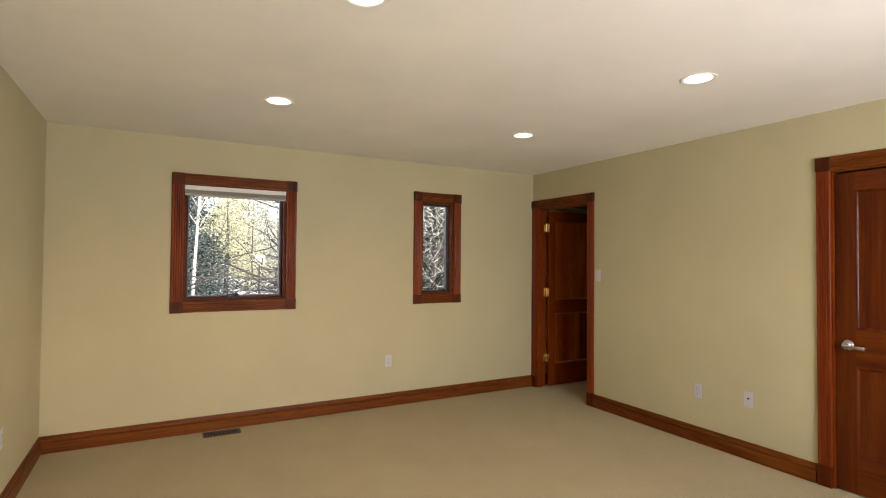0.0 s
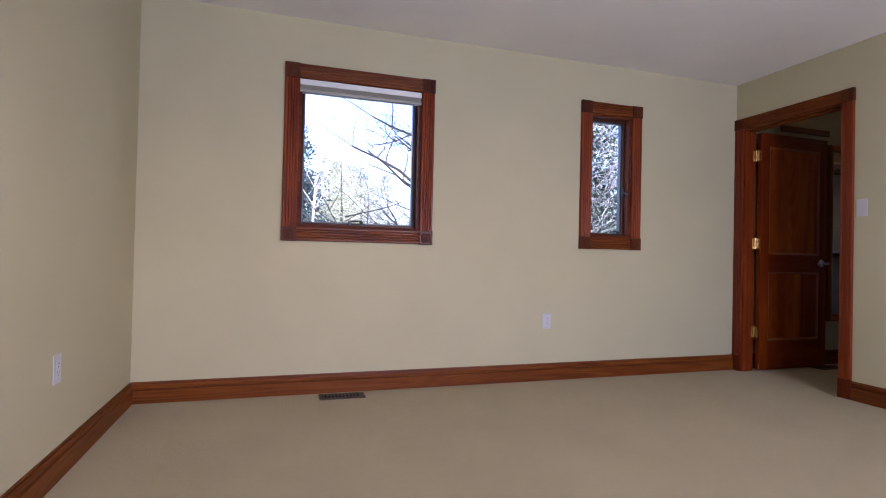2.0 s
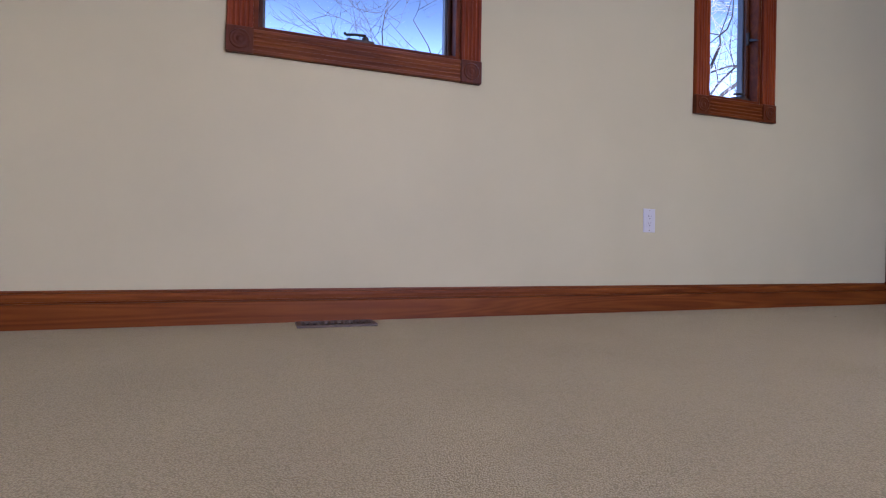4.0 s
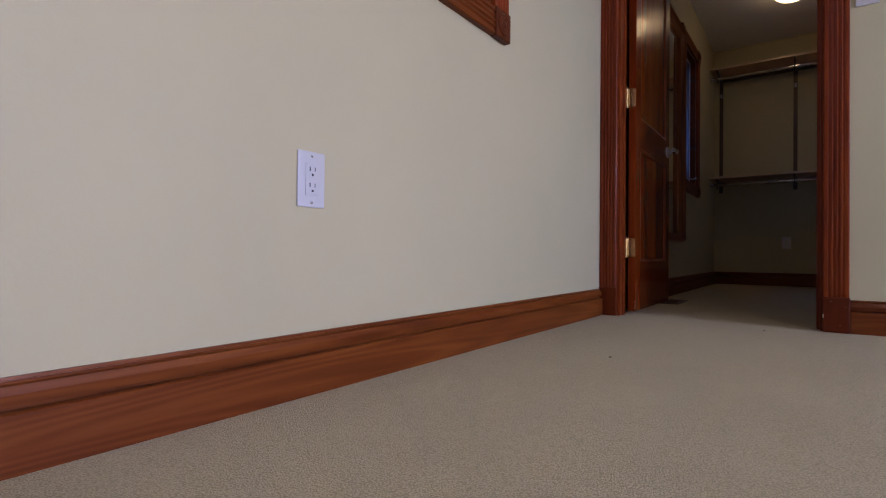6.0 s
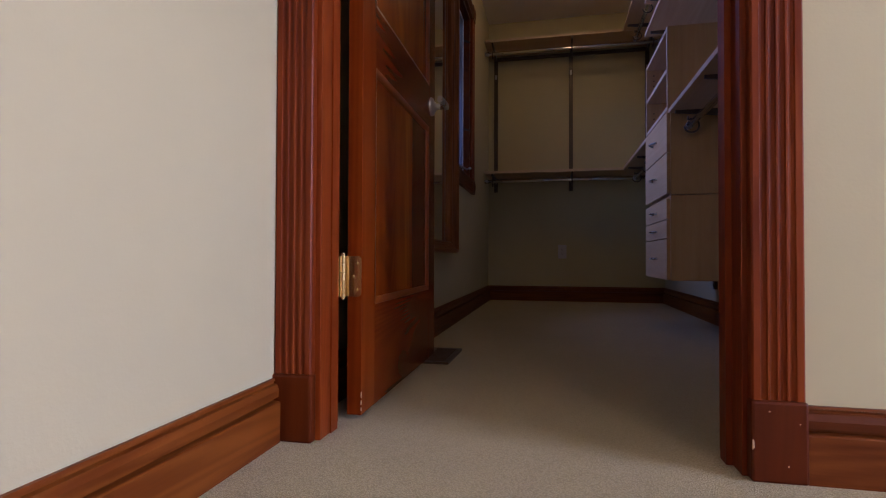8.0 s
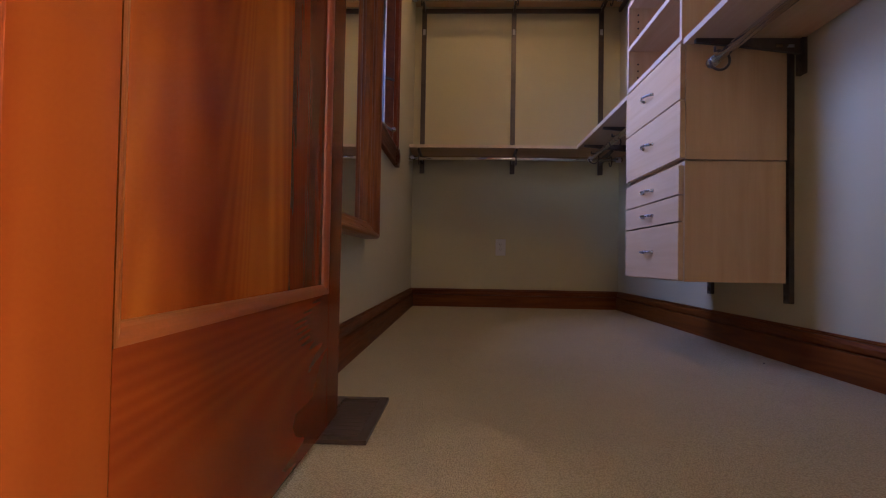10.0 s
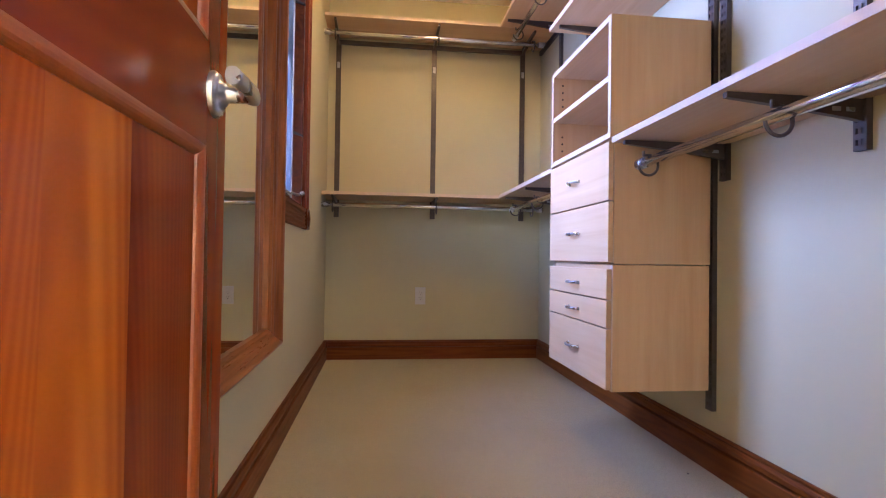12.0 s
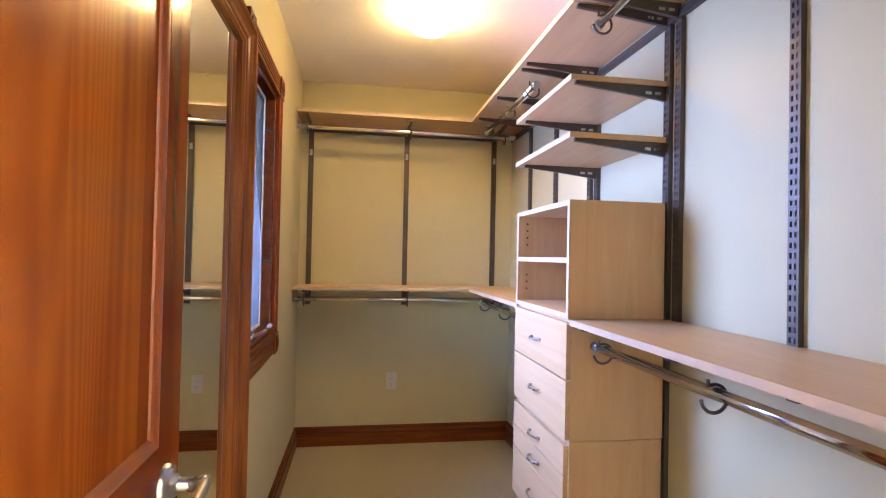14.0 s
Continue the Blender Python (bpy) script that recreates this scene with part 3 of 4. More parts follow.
def door_frame(d, hole):
    y0, y1, z0, z1 = hole
    j = 0.018
    part("jamb", boxes((-0.001, TW - 0.034, y1 - j, y1, 0, z1), (TW - 0.034, TW + 0.001, y1 - 0.004, y1, 0, z1), bev=0.0015), WOOD_Z, d)
    part("jamb", boxes((-0.001, TW + 0.001, y0, y0 + j, 0, z1), bev=0.0015), WOOD_Z, d)
    part("jamb_head", boxes((-0.001, TW + 0.001, y0 + j, y1 - j, z1 - j, z1), bev=0.0015), WOOD_Y, d)
    return y0 + j, y1 - j, z1 - j


def leaf_parts(leaf, width, height, mat_z, mat_x, zr, boards, stile=0.108, bead=None):
    """Two-panel leaf in its own axes: x from the hinge, y through the thickness from 0 to 0.035, z up."""
    T = 0.035

    def put(name, bm, mat, label=""):
        ob = new(name, finish(name, bm, mat))
        ob.parent = leaf
        return tagged(ob, label)
    put("stile", boxes((0, stile, 0, T, 0.0, height), bev=0.0015), mat_z)
    put("stile", boxes((width - stile, width, 0, T, 0.0, height), bev=0.0015), mat_z)
    z_b, z_m0, z_m1, z_t = zr
    put("bottom_rail", boxes((stile, width - stile, 0.0003, T - 0.0003, 0, z_b)), mat_x)
    put("lock_rail", boxes((stile, width - stile, 0.0003, T - 0.0003, z_m0, z_m1)), mat_x)
    put("top_rail", boxes((stile, width - stile, 0.0003, T - 0.0003, z_t, height)), mat_x)
    for (a, b), row in zip(((z_b, z_m0), (z_m1, z_t)), boards):
        x0, x1 = stile, width - stile
        cuts = [x0] + [c for c, q in row[:-1]] + [x1]
        for c0, c1, (q, board_mat) in zip(cuts, cuts[1:], row):
            put("panel_board", boxes((c0, c1, 0.010, T - 0.010, a, b)), board_mat)
        # sticking: a rounded bead round the panel on both faces
        bm = bmesh.new()
        q = [(0, 0), (0.003, 0.0001), (0.006, 0.0006), (0.0095, 0.0018), (0.0125, 0.0038), (0.015, 0.0065), (0.0165, 0.0095), (0.017, 0.0135), (0, 0.0135)]
        for s in (0, 1):
            rings = []
            for inset, depth in q:
                y = depth if s == 0 else T - depth
                rings.append([bm.verts.new(p) for p in ((x0 + inset, y, a + inset), (x1 - inset, y, a + inset), (x1 - inset, y, b - inset), (x0 + inset, y, b - inset))])
            for r0, r1 in zip(rings, rings[1:]):
                for k in range(4):
                    bm.faces.new((r0[k], r0[(k + 1) % 4], r1[(k + 1) % 4], r1[k]))
        put("panel_moulding", bm, bead or mat_z)


def lever(leaf, x, z, face_y, out, towards):
    """Lever handle on a round rose, in the leaf's own axes."""
    bm = bmesh.new()
    lathe(bm, [(0.034, 0), (0.034, 0.004), (0.031, 0.0075), (0.030, 0.009), (0.024, 0.0105), (0.018, 0.012), (0.0165, 0.017), (0.0135, 0.0185), (0.0115, 0.021), (0.0108, 0.045), (0.0125, 0.05), (0.0125, 0.062), (0, 0.064)], (x, face_y, z), (0, out, 0), 28)
    ob = new("lever_handle", finish("lever_handle", bm, NICKEL))
    ob.parent = leaf
    tagged(ob, "satin nickel lever handle")
    bm = bmesh.new()
    y = face_y + out * 0.055
    sections = []
    for i in range(9):     # a slim flat bar with a slight bow and a squared end
        s = i / 8
        cx, cy, cz = x + towards * (s * 0.118 - 0.008), y + out * 0.004 * math.sin(s * math.pi), z - 0.006 * s
        hh, ht = 0.0118 - 0.0012 * math.sin(s * math.pi), 0.0085 - 0.0012 * math.sin(s * math.pi)
        sections.append([bm.verts.new((cx, cy + ht * math.cos(k * math.tau / 12) * 1.1, cz + hh * math.copysign(abs(math.sin(k * math.tau / 12)) ** 0.6, math.sin(k * math.tau / 12)))) for k in range(12)])
    for r0, r1 in zip(sections, sections[1:]):
        for k in range(12):
            bm.faces.new((r0[k], r0[(k + 1) % 12], r1[(k + 1) % 12], r1[k])).smooth = True
    bm.faces.new(sections[0][::-1])
    bm.faces.new(sections[-1])
    grip = new("grip", finish("grip", bm, NICKEL))
    grip.parent = ob


# closet door, standing open into the closet
d = thing("door_frame_1", (0.0, -0.495, 0.0), "red-stained jambs and fluted casing on plinth blocks", "door frame", kind="structure")
a, c, top = door_frame(d, D1)
door_casing(d, D1[0] + 0.008, D1[1] - 0.006, D1[3] - 0.006)
part("door_stop", boxes((0.045, 0.078, c - 0.003, c, 0, top)), WOOD_Z, d)
part("door_stop", boxes((0.045, 0.078, a, a + 0.011, 0, top)), WOOD_Z, d)
part("door_stop", boxes((0.045, 0.078, a + 0.011, c - 0.003, top - 0.011, top)), WOOD_Y, d)
leaf = thing("door_1", (0.136, -0.128, 0.012), "open two-panel red fir door to the closet", "door", kind="structure")
leaf.rotation_euler = (0, 0, radians(0.8))
leaf_parts(leaf, 0.776, 1.995, DOOR_Z, DOOR_X, (0.243, 0.824, 0.972, 1.885),
           (((0.345, MIDFIR), (0.485, PALEFIR), (0, DARKFIR)), ((0.24, MIDFIR), (0.44, PALEFIR), (0.63, PALEFIR), (0, MIDFIR))), 0.092, BEAD)
lever(leaf, 0.773 - 0.060, 0.904, 0.0, -1, -1)
lever(leaf, 0.773 - 0.060, 0.904, 0.035, 1, -1)
for z in (0.326, 1.074, 1.815):
    bm = bmesh.new()
    for i in range(5):
        z0 = z - 0.047 + i * 0.0188
        lathe(bm, [(0, 0), (0.0061, 0), (0.0065, 0.0005), (0.0065, 0.0009), (0.0065, 0.0170), (0.0065, 0.0174), (0.0061, 0.0179), (0, 0.0179)], (0.124, -0.087, z0), (0, 0, 1), 14)
    lathe(bm, [(0, 0.047), (0.0045, 0.047), (0.005, 0.052), (0, 0.055)], (0.124, -0.087, z), (0, 0, 1), 14)
    lathe(bm, [(0, -0.053), (0.005, -0.051), (0.0045, -0.047), (0, -0.047)], (0.124, -0.087, z), (0, 0, 1), 14)
    hinge = part("hinge", bm, BRASS, leaf, "brass butt hinge")
    bm = bmesh.new()
    rim = [(-0.087, -0.046), (-0.087, 0.046)]
    for cz, a0 in ((0.038, 90), (-0.038, 180)):
        rim += [(-0.119 + 0.008 * math.cos(radians(a0 + i * 22.5)), cz + 0.008 * math.sin(radians(a0 + i * 22.5))) for i in range(5)]
    prism(bm, rim, (0.1340, 0, z), (0, 1, 0), (0, 0, 1), (1, 0, 0), 0.0018)
    for dy, dz in ((-0.117, 0.03), (-0.108, 0.0), (-0.117, -0.03)):
        lathe(bm, [(0.0035, 0), (0.003, 0.0012), (0, 0.0014)], (0.1341, dy, z + dz), (-1, 0, 0), 10)
    part("hinge_plate", bm, BRASS, hinge)
    part("hinge_plate", boxes((0.088, 0.120, -0.0806, -0.0792, z - 0.046, z + 0.046)), BRASS, hinge)

# closed door further along
d = thing("door_frame_2", (0.0, -3.465, 0.0), "red-stained jambs and fluted casing round the closed door", "door frame", kind="structure")
a, c, top = door_frame(d, D2)
door_casing(d, D2[0] + 0.008, D2[1] - 0.006, D2[3] - 0.006)
leaf = thing("door_2", (0.012, c - 0.003, 0.012), "closed two-panel red fir door with nickel lever", "door", kind="structure")
leaf.rotation_euler = (0, 0, radians(-90))
leaf_parts(leaf, c - a - 0.006, 1.995, DEEP_Z, DEEP_X, (0.225, 0.78, 1.01, 1.88), (((0.25, DEEP_Z), (0.4, DEEP_Z), (0, DEEP_Z)),) * 2)
lever(leaf, 0.066, 0.908, 0.0, -1, 1)


def chip(parent, c, size):
    """A small flake of bare wood where the varnish has come off."""
    bm = bmesh.new()
    bmesh.ops.create_icosphere(bm, subdivisions=2, radius=1.0)
    shape = random.Random(int(c[2] * 1e4))
    for v in bm.verts:
        v.co *= shape.uniform(0.75, 1.2)
    bmesh.ops.scale(bm, verts=bm.verts, vec=size)
    bmesh.ops.translate(bm, verts=bm.verts, vec=c)
    part("chip", bm, CHIP, parent, "pale bare wood chip")


closet_frame = bpy.data.objects["door_frame_1"]
chip(closet_frame, (-0.0246, -0.8755, 0.062), (0.0012, 0.002, 0.009))
chip(closet_frame, (-0.0250, -0.9000, 0.118), (0.0006, 0.0016, 0.0016))
chip(closet_frame, (-0.0250, -0.9280, 0.030), (0.0006, 0.0016, 0.0016))
chip(closet_frame, (-0.0250, -0.9450, 0.100), (0.0006, 0.0012, 0.0012))

closet_door = bpy.data.objects["door_1"]
chip(closet_door, (0.1362, -0.1276, 0.058), (0.0012, 0.0014, 0.007))
chip(closet_door, (0.1362, -0.1276, 0.041), (0.0012, 0.0016, 0.006))
chip(closet_door, (0.1362, -0.1276, 0.026), (0.0012, 0.0014, 0.005))

# ---- wall plates ----


def plate(name, m, label, category, style):
    """A wall plate; local x across, z up, -y out of the wall."""
    p = thing(name, (0, 0, 0), label, category)

    def put(nm, bm, mat, lab="", to=None):
        ob = new(nm, finish(nm, bm, mat))
        ob.parent = to or p
        return tagged(ob, lab)
    bm = boxes((-0.035, 0.035, -0.0055, 0, -0.0575, 0.0575), bev=0.0025)
    put("cover", bm, PLASTIC)
    if style == "outlet":
        rec = put("receptacle", boxes((-0.0168, 0.0168, -0.008, -0.005, -0.0335, 0.0335), bev=0.001), PLASTIC)
        # solid dark pieces paint the shade of the plug slots
        bm = bmesh.new()
        for s in (0.0175, -0.0155):
            box(bm, -0.0080, -0.0058, -0.0086, -0.0078, s - 0.001, s + 0.0075)
            box(bm, 0.0052, 0.0070, -0.0086, -0.0078, s - 0.0005, s + 0.007)
            lathe(bm, [(0.0026, 0.0001), (0.0026, 0.0008), (0, 0.0008)], (0, -0.0078, s - 0.0085), (0, -1, 0), 10)
        put("slots", bm, DARKSLOT, "dark patches for the shade inside the plug slots", rec)
        for z in (0.048, -0.048):
            bm = bmesh.new()
            lathe(bm, [(0.0032, 0), (0.0028, 0.001), (0, 0.0013)], (0, -0.0053, z), (0, -1, 0), 12)
            put("screw", bm, NICKEL)
    elif style == "switch":
        put("rocker", boxes((-0.0165, 0.0165, -0.009, -0.005, -0.033, 0.033), bev=0.002), PLASTIC)
    else:
        bm = bmesh.new()
        lathe(bm, [(0.0065, 0), (0.0065, 0.004), (0.0045, 0.004), (0.0045, 0.011), (0, 0.011)], (0, -0.005, 0.008), (0, -1, 0), 14)
        put("jack", bm, DARKSLOT, "dark cable socket")
        for z in (0.042, -0.042):
            bm = bmesh.new()
            lathe(bm, [(0.003, 0), (0.0026, 0.001), (0, 0.0013)], (0, -0.0053, z), (0, -1, 0), 12)
            put("screw", bm, NICKEL)
    p.matrix_basis = m
    return p


plate("wall_outlet", pose(-1.793, 0, 0.44), "white duplex outlet on the cream wall under the narrow window", "outlet", "outlet")
plate("wall_outlet", pose(0, -2.079, 0.41, 0, 0, -90), "white duplex outlet on the cream wall beside the cable plate", "outlet", "outlet")
plate("cable_plate", pose(0, -2.482, 0.434, 0, 0, -90), "white cable socket plate on the cream wall", "wall plate", "jack")
plate("wall_outlet", pose(NW_X, -1.08, 0.437, 0, 0, 90), "white duplex outlet on the side wall near the corner", "outlet", "outlet")
plate("wall_outlet", pose(CB, -0.63, 0.421, 0, 0, -90), "white duplex outlet low on the closet end wall", "outlet", "outlet")
plate("light_switch", pose(0, -1.008, 1.295, 0, 0, -90), "white rocker light switch beside the closet door", "light switch", "switch")

# ---- floor registers ----


def register(x0, x1, y0, y1, label):
    r = thing("floor_register", ((x0 + x1) / 2, (y0 + y1) / 2, 0.0), label, "floor vent")
    f = 0.018
    part("frame", boxes((x0, x1, y0, y0 + f, 0.001, 0.009), (x0, x1, y1 - f, y1, 0.001, 0.009), (x0, x0 + f, y0 + f, y1 - f, 0.001, 0.009), (x1 - f, x1, y0 + f, y1 - f, 0.001, 0.009)), REGISTER, r)
    # a flat dark sheet paints the shade of the duct; nothing is hollow
    part("duct", boxes((x0 + f, x1 - f, y0 + f, y1 - f, 0.0005, 0.002)), DARKSLOT, r, "thin dark sheet for the shade of the duct under the slats")
    n = 11
    step = (x1 - x0 - 2 * f) / n
    for i in range(n):
        x = x0 + f + step * (i + 0.5)
        bm = bmesh.new()
        prism(bm, [(-0.004, 0.0), (-0.002, 0.0), (0.005, 0.006), (0.003, 0.006)], (x, y0 + f, 0.0022), (1, 0, 0), (0, 0, 1), (0, 1, 0), y1 - y0 - 2 * f)
        part("slat", bm, REGISTER, r)


register(-3.450, -3.167, -0.180, -0.066, "brown steel floor register in the carpet beside the baseboard")
register(0.772, 1.053, -0.200, -0.085, "dark brown floor register in the closet carpet")

# ---- recessed lamps ----
first = None
for i, (x, y) in enumerate(CANS):
    if first is None:
        first = thing("recessed_light", (x, y, H), "lit recessed ceiling lamp with white trim ring", "ceiling light", "recessed ceiling lamps")
        bm = bmesh.new()
        lathe(bm, [(0.071, 0.001), (0.071, -0.002), (0.088, -0.004), (0.092, -0.002), (0.092, 0.0)], (x, y, H), (0, 0, 1), 40)
        part("trim_ring", bm, WHITETRIM, first)
        bm = bmesh.new()
        lathe(bm, [(0.0715, -0.001), (0.062, 0.05), (0.058, 0.10), (0, 0.10)], (x, y, H), (0, 0, 1), 40)
        part("reflector", bm, WHITETRIM, first)
        bm = bmesh.new()
        lathe(bm, [(0.0, 0.012), (0.035, 0.016), (0.052, 0.028), (0.056, 0.045), (0.03, 0.085)], (x, y, H), (0, 0, 1), 32)
        part("bulb", bm, CANBULB, first, "glowing frosted bulb")
    else:
        copy_thing(first, Matrix.Translation((x, y, H)))
for x, y in CANS:
    lamp("recessed_lamp", "SPOT", look((x, y, H - 0.012), (x, y, 0)), 3.0, (1.0, 0.74, 0.40), 0.05, spot=125)

# closet lamp
LX, LY = 2.42, -0.705
c = thing("ceiling_light", (LX, LY, H), "lit opal glass dome lamp on the closet ceiling", "ceiling light")
bm = bmesh.new()
lathe(bm, [(0.0, 0.0), (0.118, 0.0), (0.118, -0.010), (0.0, -0.010)], (LX, LY, H), (0, 0, 1), 48)
part("base", bm, WHITETRIM, c)
bm = bmesh.new()
lathe(bm, [(0.128, -0.004), (0.134, -0.014), (0.131, -0.034), (0.116, -0.060), (0.088, -0.082), (0.05, -0.097), (0.018, -0.104), (0.0, -0.105)], (LX, LY, H), (0, 0, 1), 48)
part("dome", bm, DOME, c, "glowing opal glass dome")

# ---- wall mirror ----
MX0, MX1, MZ0, MZ1 = 1.06, 1.775, 0.394, 2.0
m = thing("wall_mirror", ((MX0 + MX1) / 2, CN, MZ0), "tall mirror in a moulded oak-brown frame on the wall", "mirror")
PROF = [(0, 0), (0, 0.052), (0.006, 0.066), (0.016, 0.070), (0.026, 0.066), (0.034, 0.056), (0.05, 0.045), (0.066, 0.040), (0.072, 0.034), (0.080, 0.033), (0.086, 0.026), (0.092, 0.022), (0.092, 0.0)]


def frame_side(p0, p1, inner, along, mat):
    """A mitred length of moulding from outer corner p0 to p1."""
    bm = bmesh.new()
    p0, p1, inner, along = Vector(p0), Vector(p1), Vector(inner), Vector(along)
    out = Vector((0, -1, 0))
    a = [bm.verts.new(p0 + inner * q * 0.64 + along * q * 0.64 + out * h * 0.80) for q, h in PROF]
    b = [bm.verts.new(p1 + inner * q * 0.64 - along * q * 0.64 + out * h * 0.80) for q, h in PROF]
    n = len(PROF)
    for i in range(n):
        bm.faces.new((a[i], a[(i + 1) % n], b[(i + 1) % n], b[i]))
    bm.faces.new(a[::-1])
    bm.faces.new(b)
    part("frame_side", bm, mat, m)


cn = CN - 0.001
frame_side((MX0, cn, MZ0), (MX0, cn, MZ1), (1, 0, 0), (0, 0, 1), OAK_Z)
frame_side((MX1, cn, MZ0), (MX1, cn, MZ1), (-1, 0, 0), (0, 0, 1), OAK_Z)
frame_side((MX0, cn, MZ0), (MX1, cn, MZ0), (0, 0, 1), (1, 0, 0), OAK_X)
frame_side((MX0, cn, MZ1), (MX1, cn, MZ1), (0, 0, -1), (1, 0, 0), OAK_X)
part("mirror_glass", boxes((MX0 + 0.056, MX1 - 0.056, CN - 0.010, CN - 0.003, MZ0 + 0.056, MZ1 - 0.056)), MIRROR, m, "clear silvered glass")

# rail fixed high on the wall behind the open door
solid("wall_rail", boxes((0.50, 1.07, CN - 0.022, CN - 0.0005, 2.078, 2.130), bev=0.003), WOOD_X, "dark wooden rail fixed high on the closet wall", "wall rail", loc=(0.785, CN, 2.078))

# ---- closet shelving ----


def standard(along, wall, u, z0, z1):
    """A slotted upright on the south wall (along='x') or on the end wall (along='y')."""
    hw, d, wcol = 0.0165, 0.016, 0.0075

    def bx(bm, a0, a1, d0, d1, c0, c1):
        if along == "x":
            box(bm, a0, a1, wall + d0, wall + d1, c0, c1)
        else:
            box(bm, wall - d1, wall - d0, a0, a1, c0, c1)
    bm = bmesh.new()
    bx(bm, u - hw, u - hw + 0.002, 0, d, z0, z1)
    bx(bm, u + hw - 0.002, u + hw, 0, d, z0, z1)
    f = d - 0.0015
    bx(bm, u - hw + 0.002, u - hw + 0.006, f, d, z0, z1)
    bx(bm, u + hw - 0.006, u + hw - 0.002, f, d, z0, z1)
    bx(bm, u - 0.004, u + 0.004, f, d, z0, z1)
    z, pitch = z0, 0.0256
    while z < z1:
        t = min(z + 0.0125, z1)
        bx(bm, u - hw + 0.006, u - 0.004, f, d, z, t)
        bx(bm, u + 0.004, u + hw - 0.006, f, d, z, t)
        z += pitch
    base = (u, wall, z0) if along == "x" else (wall, u, z0)
    s = thing("shelf_standard", base, "brown slotted steel upright screwed to the closet wall", "shelf upright", "closet shelf uprights")
    part("channel", bm, STEEL, s)
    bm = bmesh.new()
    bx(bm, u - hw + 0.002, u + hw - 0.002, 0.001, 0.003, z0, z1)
    part("channel_back", bm, SLOTBACK, s, "channel back in darkened steel, for the shade inside the slots")
    if along == "y":
        bm = bmesh.new()
        bx(bm, u - 0.009, u + 0.009, d, d + 0.002, 1.925, 1.965)
        part("screw_clip", bm, CLIP, s, "pale oval screw clip")
    return s


# darker steel: shade inside the channel is put into the colour
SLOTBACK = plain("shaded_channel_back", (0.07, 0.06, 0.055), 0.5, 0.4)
CLIP = plain("pale_screw_clip", (0.42, 0.43, 0.46), 0.4, 0.6)


def bracket(parent, along, wall, u, z, depth):
    """A tapered steel bracket under a board whose underside is at z."""
    t = 0.007
    pts = [(0.012, 0.0), (depth - 0.02, 0.0), (depth - 0.02, -0.012), (depth * 0.55, -0.026), (0.05, -0.044), (0.012, -0.05)]
    bm = bmesh.new()
    if along == "x":
        prism(bm, pts, (u - t, wall, z), (0, 1, 0), (0, 0, 1), (1, 0, 0), 2 * t)
    else:
        prism(bm, pts, (wall, u - t, z), (-1, 0, 0), (0, 0, 1), (0, 1, 0), 2 * t)
    b = part("bracket", bm, STEEL, parent, "brown tapered steel bracket")
    bm = bmesh.new()
    for e in (-1, 1):
        for q in (0.035, 0.07):
            if along == "x":
                box(bm, u + e * t - 0.0006, u + e * t + 0.0006, wall + q, wall + q + 0.022, z - 0.030, z - 0.020)
            else:
                box(bm, wall - q - 0.022, wall - q, u + e * t - 0.0006, u + e * t + 0.0006, z - 0.030, z - 0.020)
    part("bracket_tab", bm, NICKEL, b)


def shelf(along, wall, u0, u1, top, depth, brackets, label):
    th = 0.019
    if along == "x":
        s = thing("closet_shelf", ((u0 + u1) / 2, wall + depth / 2, top - th), label, "shelf", "closet shelves")
        part("board", boxes((u0, u1, wall + 0.004, wall + depth - 0.002, top - th, top), bev=0.001), MAPLE_X, s)
        part("edge_band", boxes((u0, u1, wall + depth - 0.002, wall + depth, top - th, top)), EDGE, s, "pale edge band")
    else:
        s = thing("closet_shelf", (wall - depth / 2, (u0 + u1) / 2, top - th), label, "shelf", "closet shelves")
        part("board", boxes((wall - depth + 0.002, wall - 0.004, u0, u1, top - th, top), bev=0.001), MAPLE_Y, s)
        part("edge_band", boxes((wall - depth, wall - depth + 0.002, u0, u1, top - th, top)), EDGE, s, "pale edge band")
    for b in brackets:
        bracket(s, along, wall, b, top - th, depth)
    return s


def ring_hook(parent, c, along):
    """An open steel ring that carries the rod, hung under a bracket."""
    bm = bmesh.new()
    pts = []
    for i in range(23):
        a = radians(60 + i * 13.5)
        h, v = 0.031 * math.cos(a), 0.031 * math.sin(a)
        pts.append((c[0], c[1] + h, c[2] - 0.012 + v) if along == "x" else (c[0] + h, c[1], c[2] - 0.012 + v))
    top = pts[0]
    pts.insert(0, (top[0], top[1], top[2] + 0.016))
    tube(bm, pts, 0.0042, 8)
    part("ring_hook", bm, STEEL, parent, "brown steel rod hook")


def rod(along, wall, off, u0, u1, z, hooks, label):
    if along == "x":
        a, b = (u0, wall + off, z), (u1, wall + off, z)
    else:
        a, b = (wall - off, u0, z), (wall - off, u1, z)
    r = thing("closet_rod", a, label, "clothes rod", "closet rods")
    bm = bmesh.new()
    tube(bm, [a, b], 0.0145, 12)
    part("tube", bm, CHROME, r)
    for p, s in ((a, 1), (b, -1)):
        bm = bmesh.new()
        d = Vector(b) - Vector(a)
        d = d.normalized() * s
        tube(bm, [Vector(p) - d * 0.008, Vector(p) + d * 0.03], 0.0175, 14)
        part("end_cap", bm, NICKEL, r)
    for h in hooks:
        ring_hook(r, (h, wall + off, z) if along == "x" else (wall - off, h, z), along)
    return r


LZ, TZ = 1.072, 2.150
